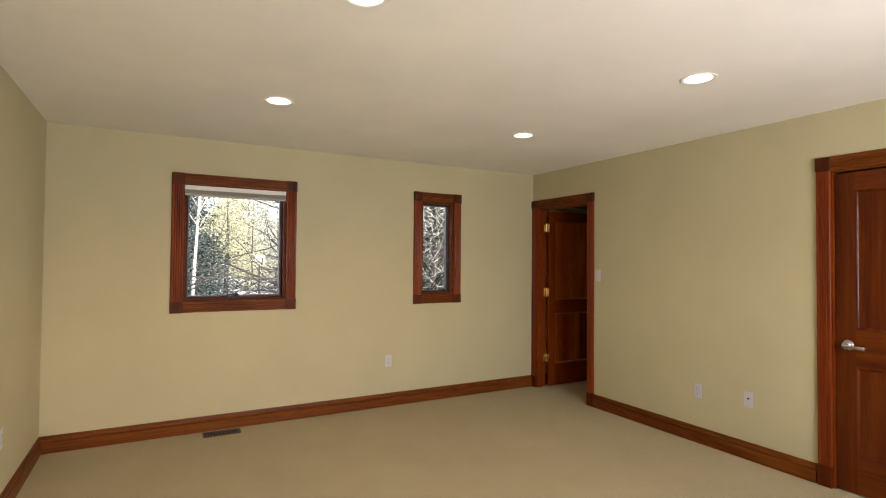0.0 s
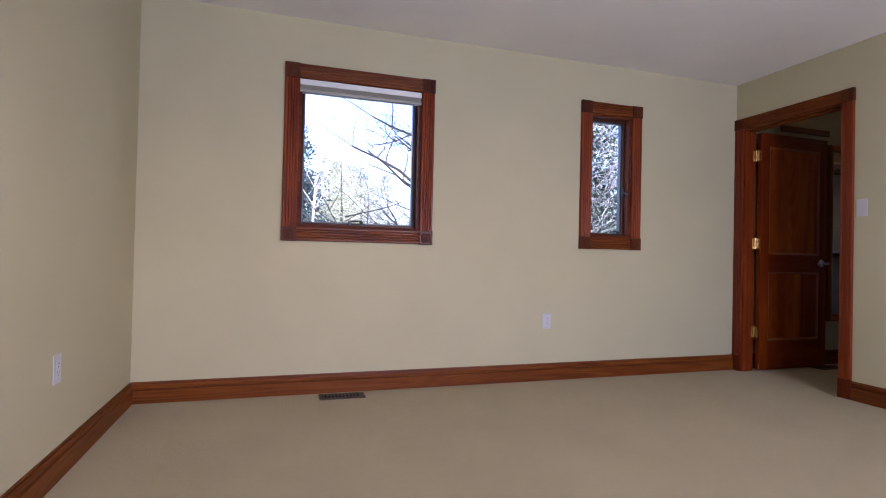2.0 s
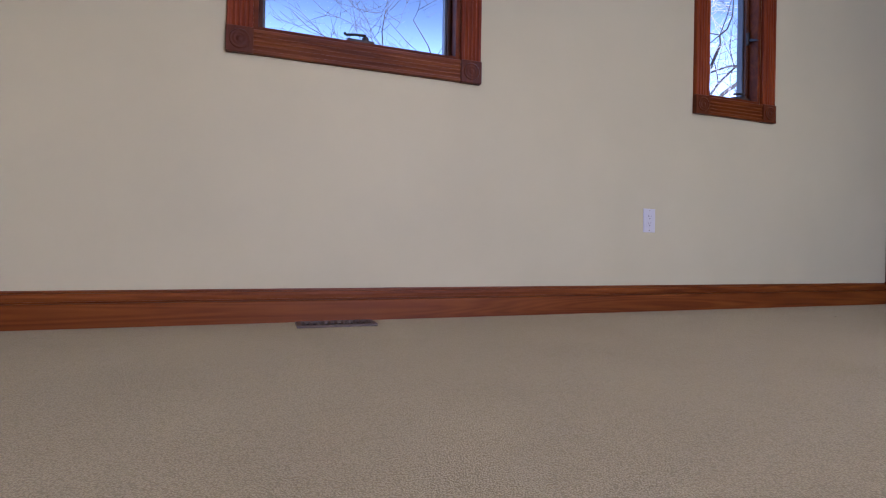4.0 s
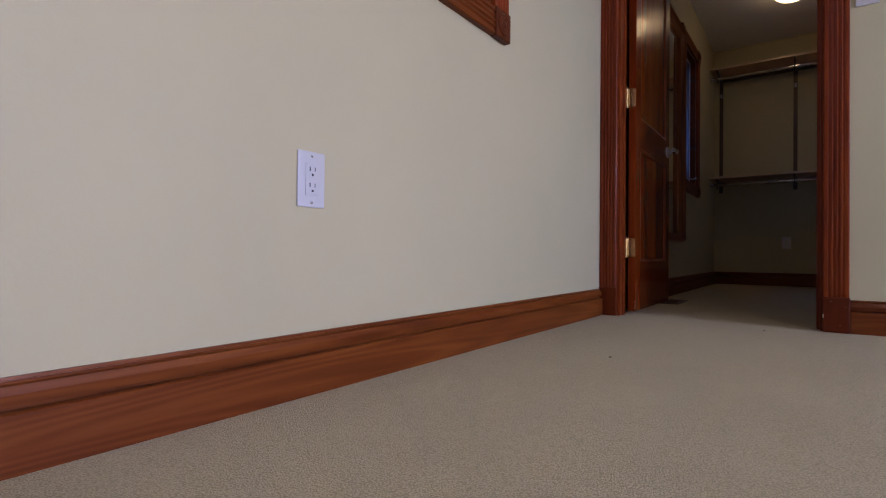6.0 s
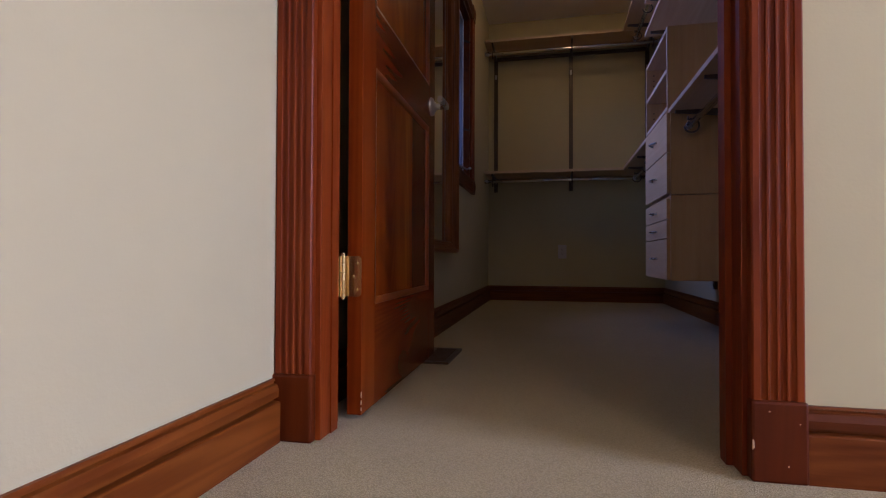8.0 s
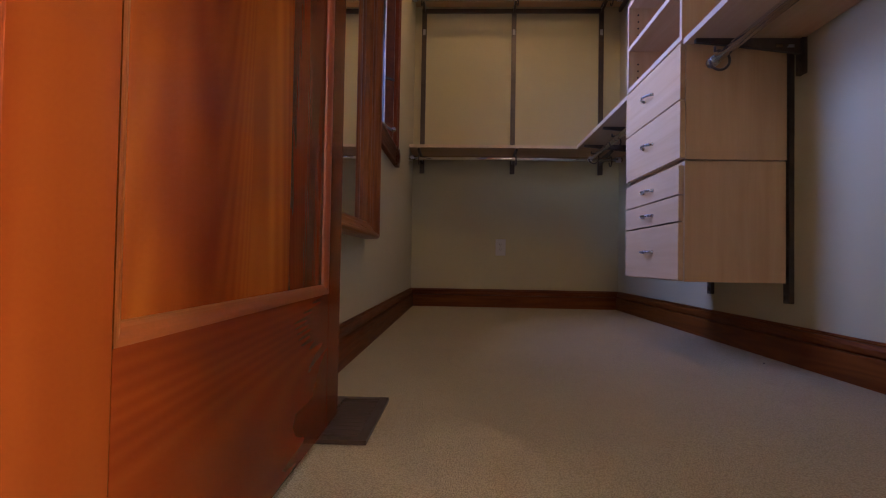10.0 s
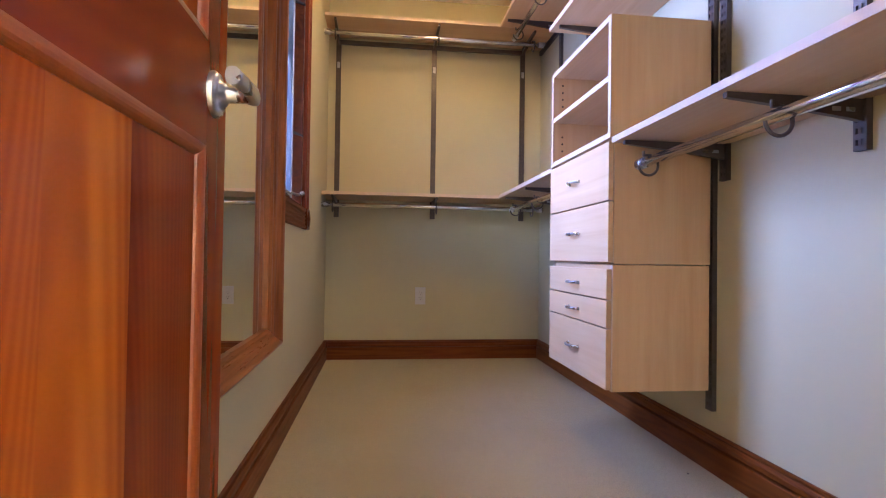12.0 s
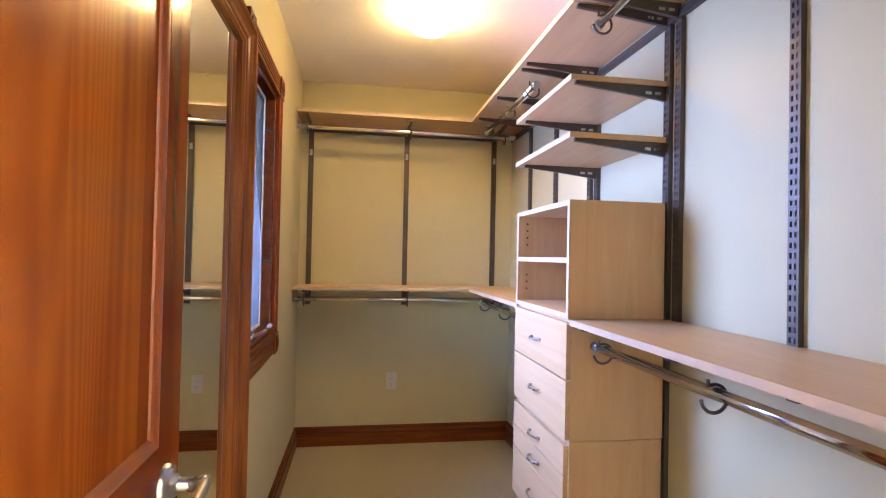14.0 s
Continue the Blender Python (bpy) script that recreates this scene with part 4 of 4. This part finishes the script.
# uprights
for y in (-0.066, -0.702, -1.315):
    standard("y", CB, y, 0.938, 2.105)
for x, z0 in ((1.107, 0.938), (1.578, 0.938), (1.642, 0.196), (2.178, 0.196), (2.250, 0.938), (2.676, 0.938), (3.105, 0.938)):
    standard("x", CS, x, z0, 2.105)
standard("x", CS, 0.45, 0.938, 2.105)
# tracks that carry the uprights
t = solid("hang_track", boxes((CB - 0.020, CB - 0.0005, -1.33, -0.05, 2.085, 2.113), bev=0.002), STEEL, "brown steel track along the closet end wall", "hang track", "hang tracks")
t = solid("hang_track", boxes((0.2, CB - 0.021, CS + 0.0005, CS + 0.020, 2.085, 2.113), bev=0.002), STEEL, "brown steel track along the closet side wall", "hang track", "hang tracks")
# end wall boards and rods
D = 0.325
shelf("y", CB, CS + 0.004, CN - 0.004, LZ, D, (-0.066, -0.702, -1.315), "maple laminate shelf across the closet end wall")
shelf("y", CB, CS + 0.004, CN - 0.004, TZ, D, (-0.066, -0.702, -1.315), "high maple laminate shelf across the closet end wall")
rod("y", CB, 0.265, -1.38, CN - 0.004, 0.995, (-0.066, -0.702, -1.315), "chrome clothes rod under the end shelf")
rod("y", CB, 0.265, -1.38, CN - 0.004, 2.056, (-0.066, -0.702, -1.315), "chrome clothes rod under the high end shelf")
# side wall boards and rods
D2S = 0.365
shelf("x", CS, 2.200, CB - D - 0.002, LZ, D2S, (2.250, 2.676, 3.105), "maple laminate shelf along the closet side wall")
shelf("x", CS, 0.16, 1.620, LZ, D2S, (0.45, 1.107, 1.578), "long maple laminate shelf beside the drawer tower")
shelf("x", CS, 1.632, CB - D - 0.002, TZ, 0.365, (1.645, 2.178, 2.250, 2.676, 3.105), "high maple laminate shelf over the drawer tower")
shelf("x", CS, 0.16, 1.628, TZ, 0.365, (0.45, 1.107, 1.578), "high maple laminate shelf along the side wall")
shelf("x", CS, 1.640, 2.252, 1.893, 0.365, (1.652, 2.178), "short maple laminate shelf over the drawer tower")
shelf("x", CS, 1.640, 2.252, 1.699, 0.365, (1.652, 2.178), "short maple laminate shelf just above the open cubby")
rod("x", CS, 0.28, 0.17, 1.60, 0.985, (0.45, 1.03, 1.55), "chrome clothes rod under the long side shelf")
rod("x", CS, 0.28, 2.24, 3.205, 0.985, (2.676, 3.12), "chrome clothes rod beyond the drawer tower")
rod("x", CS, 0.275, 2.25, 3.205, 2.06, (2.30, 2.676, 3.12), "chrome clothes rod under the high side shelf")
rod("x", CS, 0.275, 0.17, 1.648, 2.06, (0.45, 1.03, 1.60), "chrome clothes rod high along the side wall")

# ---- drawer tower ----
UX0, UX1, UF, UB = 1.625, 2.196, -1.077, -1.425


def carcass(t, z0, z1, x0, x1, front):
    th = 0.018
    part("side_panel", boxes((x0, x0 + th, UB, front, z0, z1), bev=0.001), MAPLE_Z, t)
    part("side_panel", boxes((x1 - th, x1, UB, front, z0, z1), bev=0.001), MAPLE_Z, t)
    part("edge_band", boxes((x0, x0 + th, front, front + 0.0015, z0, z1)), EDGE, t, "pale edge band")
    part("edge_band", boxes((x1 - th, x1, front, front + 0.0015, z0, z1)), EDGE, t, "pale edge band")
    part("bottom_panel", boxes((x0 + th, x1 - th, UB, front - 0.001, z0, z0 + th)), MAPLE_X, t)
    part("top_panel", boxes((x0 + th, x1 - th, UB, front - 0.001, z1 - th, z1)), MAPLE_X, t)
    part("back_panel", boxes((x0 + th, x1 - th, UB, UB + 0.006, z0 + th, z1 - th)), MAPLE_X, t)


def drawer(t, x0, x1, z0, z1, hz, front):
    f = part("drawer_front", boxes((x0, x1, front, front + 0.017, z0, z1), bev=0.0015), MAPLE_X, t)
    xm = 1.916
    bm = bmesh.new()
    y = front + 0.017
    pts = []
    for i in range(13):
        s = i / 12
        pts.append((xm - 0.05 + 0.1 * s, y + 0.026 * math.sin(math.pi * s) ** 0.6, hz))
    tube(bm, pts, [0.006 - 0.0015 * math.sin(math.pi * i / 12) for i in range(13)], 8)
    part("handle", bm, NICKEL, f, "satin nickel bow handle")


t = thing("drawer_unit", (1.91, -1.25, 0.262), "maple laminate unit with three drawers, hung on the wall", "drawer unit", "drawer tower")
carcass(t, 0.263, 0.6665, UX0 + 0.004, UX1, UF - 0.020)
for z0, z1, hz in ((0.267, 0.460, 0.366), (0.465, 0.551, 0.504), (0.556, 0.652, 0.599)):
    drawer(t, UX0 + 0.013, UX1 - 0.003, z0, z1, hz, UF - 0.019)
t = thing("drawer_unit", (1.91, -1.25, 0.672), "maple laminate unit with two deep drawers", "drawer unit", "drawer tower")
carcass(t, 0.670, 1.068, UX0, UX1, UF - 0.020)
for z0, z1, hz in ((0.675, 0.868, 0.776), (0.873, 1.060, 0.966)):
    drawer(t, UX0 + 0.002, UX1 - 0.003, z0, z1, hz, UF - 0.018)
t = thing("open_cubby", (1.91, -1.25, 1.082), "open maple laminate cubby with one inner shelf", "cubby", "drawer tower")
carcass(t, 1.072, 1.469, UX0, UX1, UF - 0.006)
part("inner_shelf", boxes((UX0 + 0.018, UX1 - 0.018, UB + 0.006, UF - 0.008, 1.258, 1.276)), MAPLE_X, t)
part("shelf_edge", boxes((UX0 + 0.018, UX1 - 0.018, UF - 0.008, UF - 0.006, 1.258, 1.276)), EDGE, t, "pale edge band")
part("lower_edge", boxes((UX0 + 0.018, UX1 - 0.018, UF - 0.007, UF - 0.005, 1.072, 1.090)), EDGE, t, "pale edge band")
part("upper_edge", boxes((UX0 + 0.018, UX1 - 0.018, UF - 0.007, UF - 0.005, 1.451, 1.469)), EDGE, t, "pale edge band")
# dark discs on the panel paint the shade in the peg holes
for z in (1.14, 1.17, 1.20, 1.33, 1.36, 1.39, 1.42):
    for y in (UF - 0.045, UB + 0.06):
        bm = bmesh.new()
        lathe(bm, [(0.004, 0.0), (0.004, 0.0012), (0, 0.0012)], (UX1 - 0.0182, y, z), (-1, 0, 0), 10)
        part("peg_hole", bm, DARKSLOT, t)

# lint on the carpet
for x, y in ((-1.038, -0.381), (-0.142, -0.691), (1.62, -1.35)):
    bm = bmesh.new()
    bmesh.ops.create_icosphere(bm, subdivisions=1, radius=0.004)
    bmesh.ops.scale(bm, verts=bm.verts, vec=(1.3, 0.8, 0.5))
    bmesh.ops.translate(bm, verts=bm.verts, vec=(x, y, 0.002))
    solid("lint", bm, LINT, "small dark crumb of lint on the carpet", "lint", loc=(x, y, 0))

# ---- outdoors ----
G = -0.6
SNOW = plain("pale_winter_ground", (0.42, 0.43, 0.45), 0.9, 0.0, 0.25, 0.25)
BARK = plain("grey_bark", (0.034, 0.029, 0.027), 0.9, 0.0, 0.3, 12, 0.5)
PALEBARK = plain("pale_bark", (0.36, 0.34, 0.32), 0.9, 0.0, 0.3, 12, 0.5)
# dark needle green; shade side and blue haze are put into the colour
FIR = plain("dark_hazed_fir_needles", (0.022, 0.036, 0.034), 0.8, 0.0, 0.4, 3)
GREYFIR = plain("grey_green_foliage", (0.27, 0.285, 0.24), 0.8, 0.0, 0.4, 3)
CEDAR = plain("yellow_green_foliage", (0.31, 0.315, 0.20), 0.8, 0.0, 0.4, 3)
IVY = plain("dark_evergreen_leaves", (0.028, 0.052, 0.02), 0.5, 0.0, 0.4, 8)
bm = bmesh.new()
bm.faces.new([bm.verts.new(p) for p in ((-1500, -1500, G), (1500, -1500, G), (1500, 1500, G), (-1500, 1500, G))])
solid("ground", bm, SNOW, "pale winter lawn that reaches the horizon", "ground", kind="structure")
rng = random.Random(4)


def leaf_cloud(bm, spots, size, n):
    """Small leaf-like blades scattered round each spot."""
    for c, r in spots:
        for _ in range(n):
            d = Vector((rng.gauss(0, 1), rng.gauss(0, 1), rng.gauss(0, 0.7))) * (r * 0.5)
            p = Vector(c) + d
            u = Vector((rng.uniform(-1, 1), rng.uniform(-1, 1), rng.uniform(-0.6, 0.4))).normalized()
            v = u.cross(Vector((rng.uniform(-1, 1), rng.uniform(-1, 1), rng.uniform(-1, 1)))).normalized()
            s = size * rng.uniform(0.6, 1.4)
            bm.faces.new([bm.verts.new(p + q) for q in (u * s, v * s * 0.4, -u * s, -v * s * 0.4)])


def conifer(x, y, h, r, mat, label, seed, blades=5):
    rng.seed(seed)
    t = thing("conifer", (x, y, G), label, "tree", "evergreens beyond the lawn")
    bm = bmesh.new()
    tube(bm, [(x, y, G), (x + 0.1, y, G + h * 0.5), (x, y, G + h)], [h * 0.018, h * 0.011, 0.01], 8)
    part("trunk", bm, BARK, t)
    bm = bmesh.new()
    spots = []
    z = 0.0 if mat is FIR else 1.3
    while z < h:
        k = 1 - z / h
        for _ in range(max(3, int(15 * k))):
            a, q = rng.uniform(0, math.tau), rng.uniform(0.45, 1.05) * r * (k ** (0.8 if mat is FIR else 0.5))
            spots.append(((x + q * math.cos(a), y + q * math.sin(a), G + z + rng.uniform(-0.2, 0.2) - 0.12 * q), 0.30 * r * (0.5 + k)))
        z += h * 0.035
    leaf_cloud(bm, spots, 0.016 * r + (0.04 if mat is FIR else 0.018), blades)
    part("crown", bm, mat, t)


CON = [(-0.7, 24, 6.6, 2.2, 1), (-3.2, 22, 8.0, 2.6, 0), (-6.5, 30, 9, 2.8, 0), (-1.0, 28, 7.6, 2.6, 1), (1.2, 30, 7.9, 2.7, 2), (3.4, 32, 7.4, 2.6, 2), (-2.9, 32, 7.8, 2.4, 1), (0.2, 36, 8.4, 3.0, 1), (2.6, 37, 8.2, 3.0, 2),
       (4.4, 25, 4.6, 1.5, 0), (6.2, 30, 6.6, 2.2, 0), (8.5, 33, 8, 2.4, 1), (11, 36, 9, 2.8, 1), (15, 38, 10, 3, 0), (20, 40, 11, 3, 0), (27, 42, 11, 3, 0), (-11, 36, 11, 3, 0), (-16, 40, 11, 3, 0)]
for i, (x, y, h, r, k) in enumerate(CON):
    conifer(x, y, h * (0.92 if y > 25 else 1.0), r, (FIR, CEDAR, GREYFIR)[k], ("dark green conifer beyond the lawn", "sunlit yellow-green evergreen beyond the lawn", "grey-green evergreen beyond the lawn")[k], 20 + i, 110)


def bare_tree(x, y, h, spread, mat, label, seed, depth=5, lean=0.0, start=0.25, girth=0.022):
    rng.seed(seed)
    t = thing("bare_tree", (x, y, G), label, "tree", "bare trees")
    trunk = bmesh.new()
    top = Vector((x + lean, y, G + h * 0.45))
    tube(trunk, [(x, y, G), (x + lean * 0.4, y + 0.05, G + h * 0.2), top], [h * girth, h * girth * 0.77, h * girth * 0.55], 8)
    part("trunk", trunk, mat, t)
    bm = bmesh.new()

    def grow(p, d, length, rad, level):
        pts, rs = [p], [rad]
        q = p
        n = 4
        for i in range(n):
            d = (d + Vector((rng.uniform(-1, 1), rng.uniform(-1, 1), rng.uniform(-0.8, 0.9))) * 0.24).normalized()
            q = q + d * (length / n)
            pts.append(q)
            rs.append(rad * (1 - 0.55 * (i + 1) / n))
        tube(bm, pts, rs, 5 if level < 3 else 4)
        if level < depth:
            for k in range(rng.choice((3, 4)) if level < 3 else 3):
                j = rng.choice((1, 2, 3, 4))
                e = (d * 0.6 + Vector((rng.uniform(-1, 1), rng.uniform(-1, 1), rng.uniform(-0.5, 0.8)))).normalized()
                grow(pts[j], e, length * rng.uniform(0.5, 0.75), max(rs[j] * 0.62, 0.003), level + 1)
    for k in range(7):
        s = start + (1 - start) * k / 6
        p = Vector((x, y, G)).lerp(top, s)
        a = k * 2.4 + rng.uniform(-0.5, 0.5)
        grow(p, Vector((math.cos(a) * spread, math.sin(a) * spread, rng.uniform(0.2, 1.0))).normalized(), h * 0.28, h * girth * 0.25, 1)
    part("branches", bm, mat, t)


bare_tree(-0.55, 6.6, 8.0, 1.0, BARK, "bare grey-barked tree outside the windows", 3, 5, 0.0, 0.12)
bare_tree(0.3, 8.6, 8.0, 1.0, BARK, "bare twiggy grey tree behind the brush", 17, 5, -0.4, 0.2)
bare_tree(-2.68, 16.0, 9.5, 0.3, PALEBARK, "slim pale-barked birch on the lawn", 5, 1, 0.2, 0.7, 0.0075)
bare_tree(1.25, 5.2, 5.5, 1.0, BARK, "bare twiggy tree close to the house", 8, 5, 0.3, 0.12)
bare_tree(5.1, 6.0, 9.5, 1.0, BARK, "bare dark tree past the narrow window", 21, 5, -0.3, 0.2)
bare_tree(3.6, 9.5, 8, 1.0, PALEBARK, "bare pale-barked tree behind the shrubs", 9, 4)
rng.seed(12)
for x, y, r in ((1.9, 6.4, 0.95), (4.2, 8.2, 1.2)):
    sh = thing("evergreen_shrub", (x, y, G), "dark evergreen shrub under the bare tree", "shrub", "shrubs")
    bm = bmesh.new()
    for k in range(6):
        tube(bm, [(x, y, G), (x + rng.uniform(-0.6, 0.6) * r, y + rng.uniform(-0.6, 0.6) * r, G + 1.1 * r)], [0.025, 0.008], 6)
    part("stems", bm, BARK, sh)
    bm = bmesh.new()
    leaf_cloud(bm, [((x + rng.gauss(0, 0.45) * r, y + rng.gauss(0, 0.45) * r, G + rng.uniform(0.25, 2.0) * r), 0.4) for _ in range(60)], 0.05, 45)
    part("leaves", bm, IVY, sh)

# ivy-clad stump and a tangle of pale twigs outside the narrow window
rng.seed(31)
iv = thing("ivy_trunk", (1.75, 5.6, G), "dark ivy-clad trunk outside the narrow window", "tree", "bare trees")
bm = bmesh.new()
tube(bm, [(1.75, 5.6, G), (1.8, 5.6, 2.5), (1.95, 5.7, 6.4)], [0.16, 0.13, 0.05], 10)
part("trunk", bm, BARK, iv)
bm = bmesh.new()
leaf_cloud(bm, [((1.8 + rng.gauss(0, 0.36), 5.6 + rng.gauss(0, 0.25), rng.uniform(G, 6.2)), 0.45) for _ in range(320)], 0.04, 60)
leaf_cloud(bm, [((2.75 + rng.gauss(0, 0.42), 5.8 + rng.gauss(0, 0.25), rng.uniform(1.2, 6.0)), 0.45) for _ in range(230)], 0.04, 60)
part("ivy_leaves", bm, IVY, iv)
bm = bmesh.new()
for _ in range(1150):
    p = Vector((rng.uniform(0.2, 3.9), rng.uniform(4.3, 5.3), rng.triangular(0.2, 6.4, 3.0)))
    d = Vector((rng.uniform(-1, 1), rng.uniform(-0.6, 0.6), rng.uniform(-0.7, 1))).normalized()
    pts = [p]
    for i in range(6):
        d = (d + Vector((rng.uniform(-1, 1), rng.uniform(-1, 1), rng.uniform(-1, 1))) * 0.35).normalized()
        pts.append(pts[-1] + d * rng.uniform(0.07, 0.16))
    tube(bm, pts, [0.0045 * (1 - i * 0.12) * rng.uniform(0.7, 1.4) for i in range(7)], 4)
solid("twig_tangle", bm, PALEBARK, "tangle of pale bare vine twigs before the ivy", "vines", kind="stuff")
# arching dark branches low before the large window
rng.seed(44)
bm = bmesh.new()
for _ in range(150):
    p = Vector((rng.triangular(-4.0, -0.6, -1.5), rng.uniform(3.4, 5.6), rng.triangular(-0.5, 1.6, 0.4)))
    d = Vector((rng.choice((-1, 1)) * rng.uniform(0.5, 1), rng.uniform(-0.3, 0.3), rng.uniform(0.0, 0.7))).normalized()
    pts = [p]
    for i in range(8):
        d = (d + Vector((rng.uniform(-1, 1), rng.uniform(-1, 1), rng.uniform(-1, 0.7))) * 0.22).normalized()
        pts.append(pts[-1] + d * rng.uniform(0.12, 0.25))
    tube(bm, pts, [0.011 * (1 - i * 0.1) * rng.uniform(0.6, 1.3) for i in range(9)], 5)
solid("brush_branches", bm, BARK, "arching bare brush stems before the lawn", "brush", kind="stuff")

# backboard on a pole beyond the lawn
b = thing("backboard", (0.2, 19.3, G), "small white backboard on a dark pole beyond the lawn", "backboard")
bm = bmesh.new()
tube(bm, [(0.2, 19.42, G), (0.2, 19.42, 1.55)], 0.04, 10)
part("pole", bm, BARK, b)
part("board", boxes((-0.02, 0.42, 19.3, 19.34, 1.20, 1.58), bev=0.008), CELLS, b, "white board")
part("target", boxes((0.06, 0.34, 19.292, 19.299, 1.24, 1.27), (0.06, 0.34, 19.292, 19.299, 1.43, 1.46), (0.06, 0.09, 19.292, 19.299, 1.27, 1.43), (0.31, 0.34, 19.292, 19.299, 1.27, 1.43)), CRANK, b, "dark painted square")
part("arm", boxes((0.17, 0.23, 19.34, 19.42, 1.3, 1.36), (0.17, 0.23, 19.34, 19.42, 1.48, 1.54)), BARK, b)
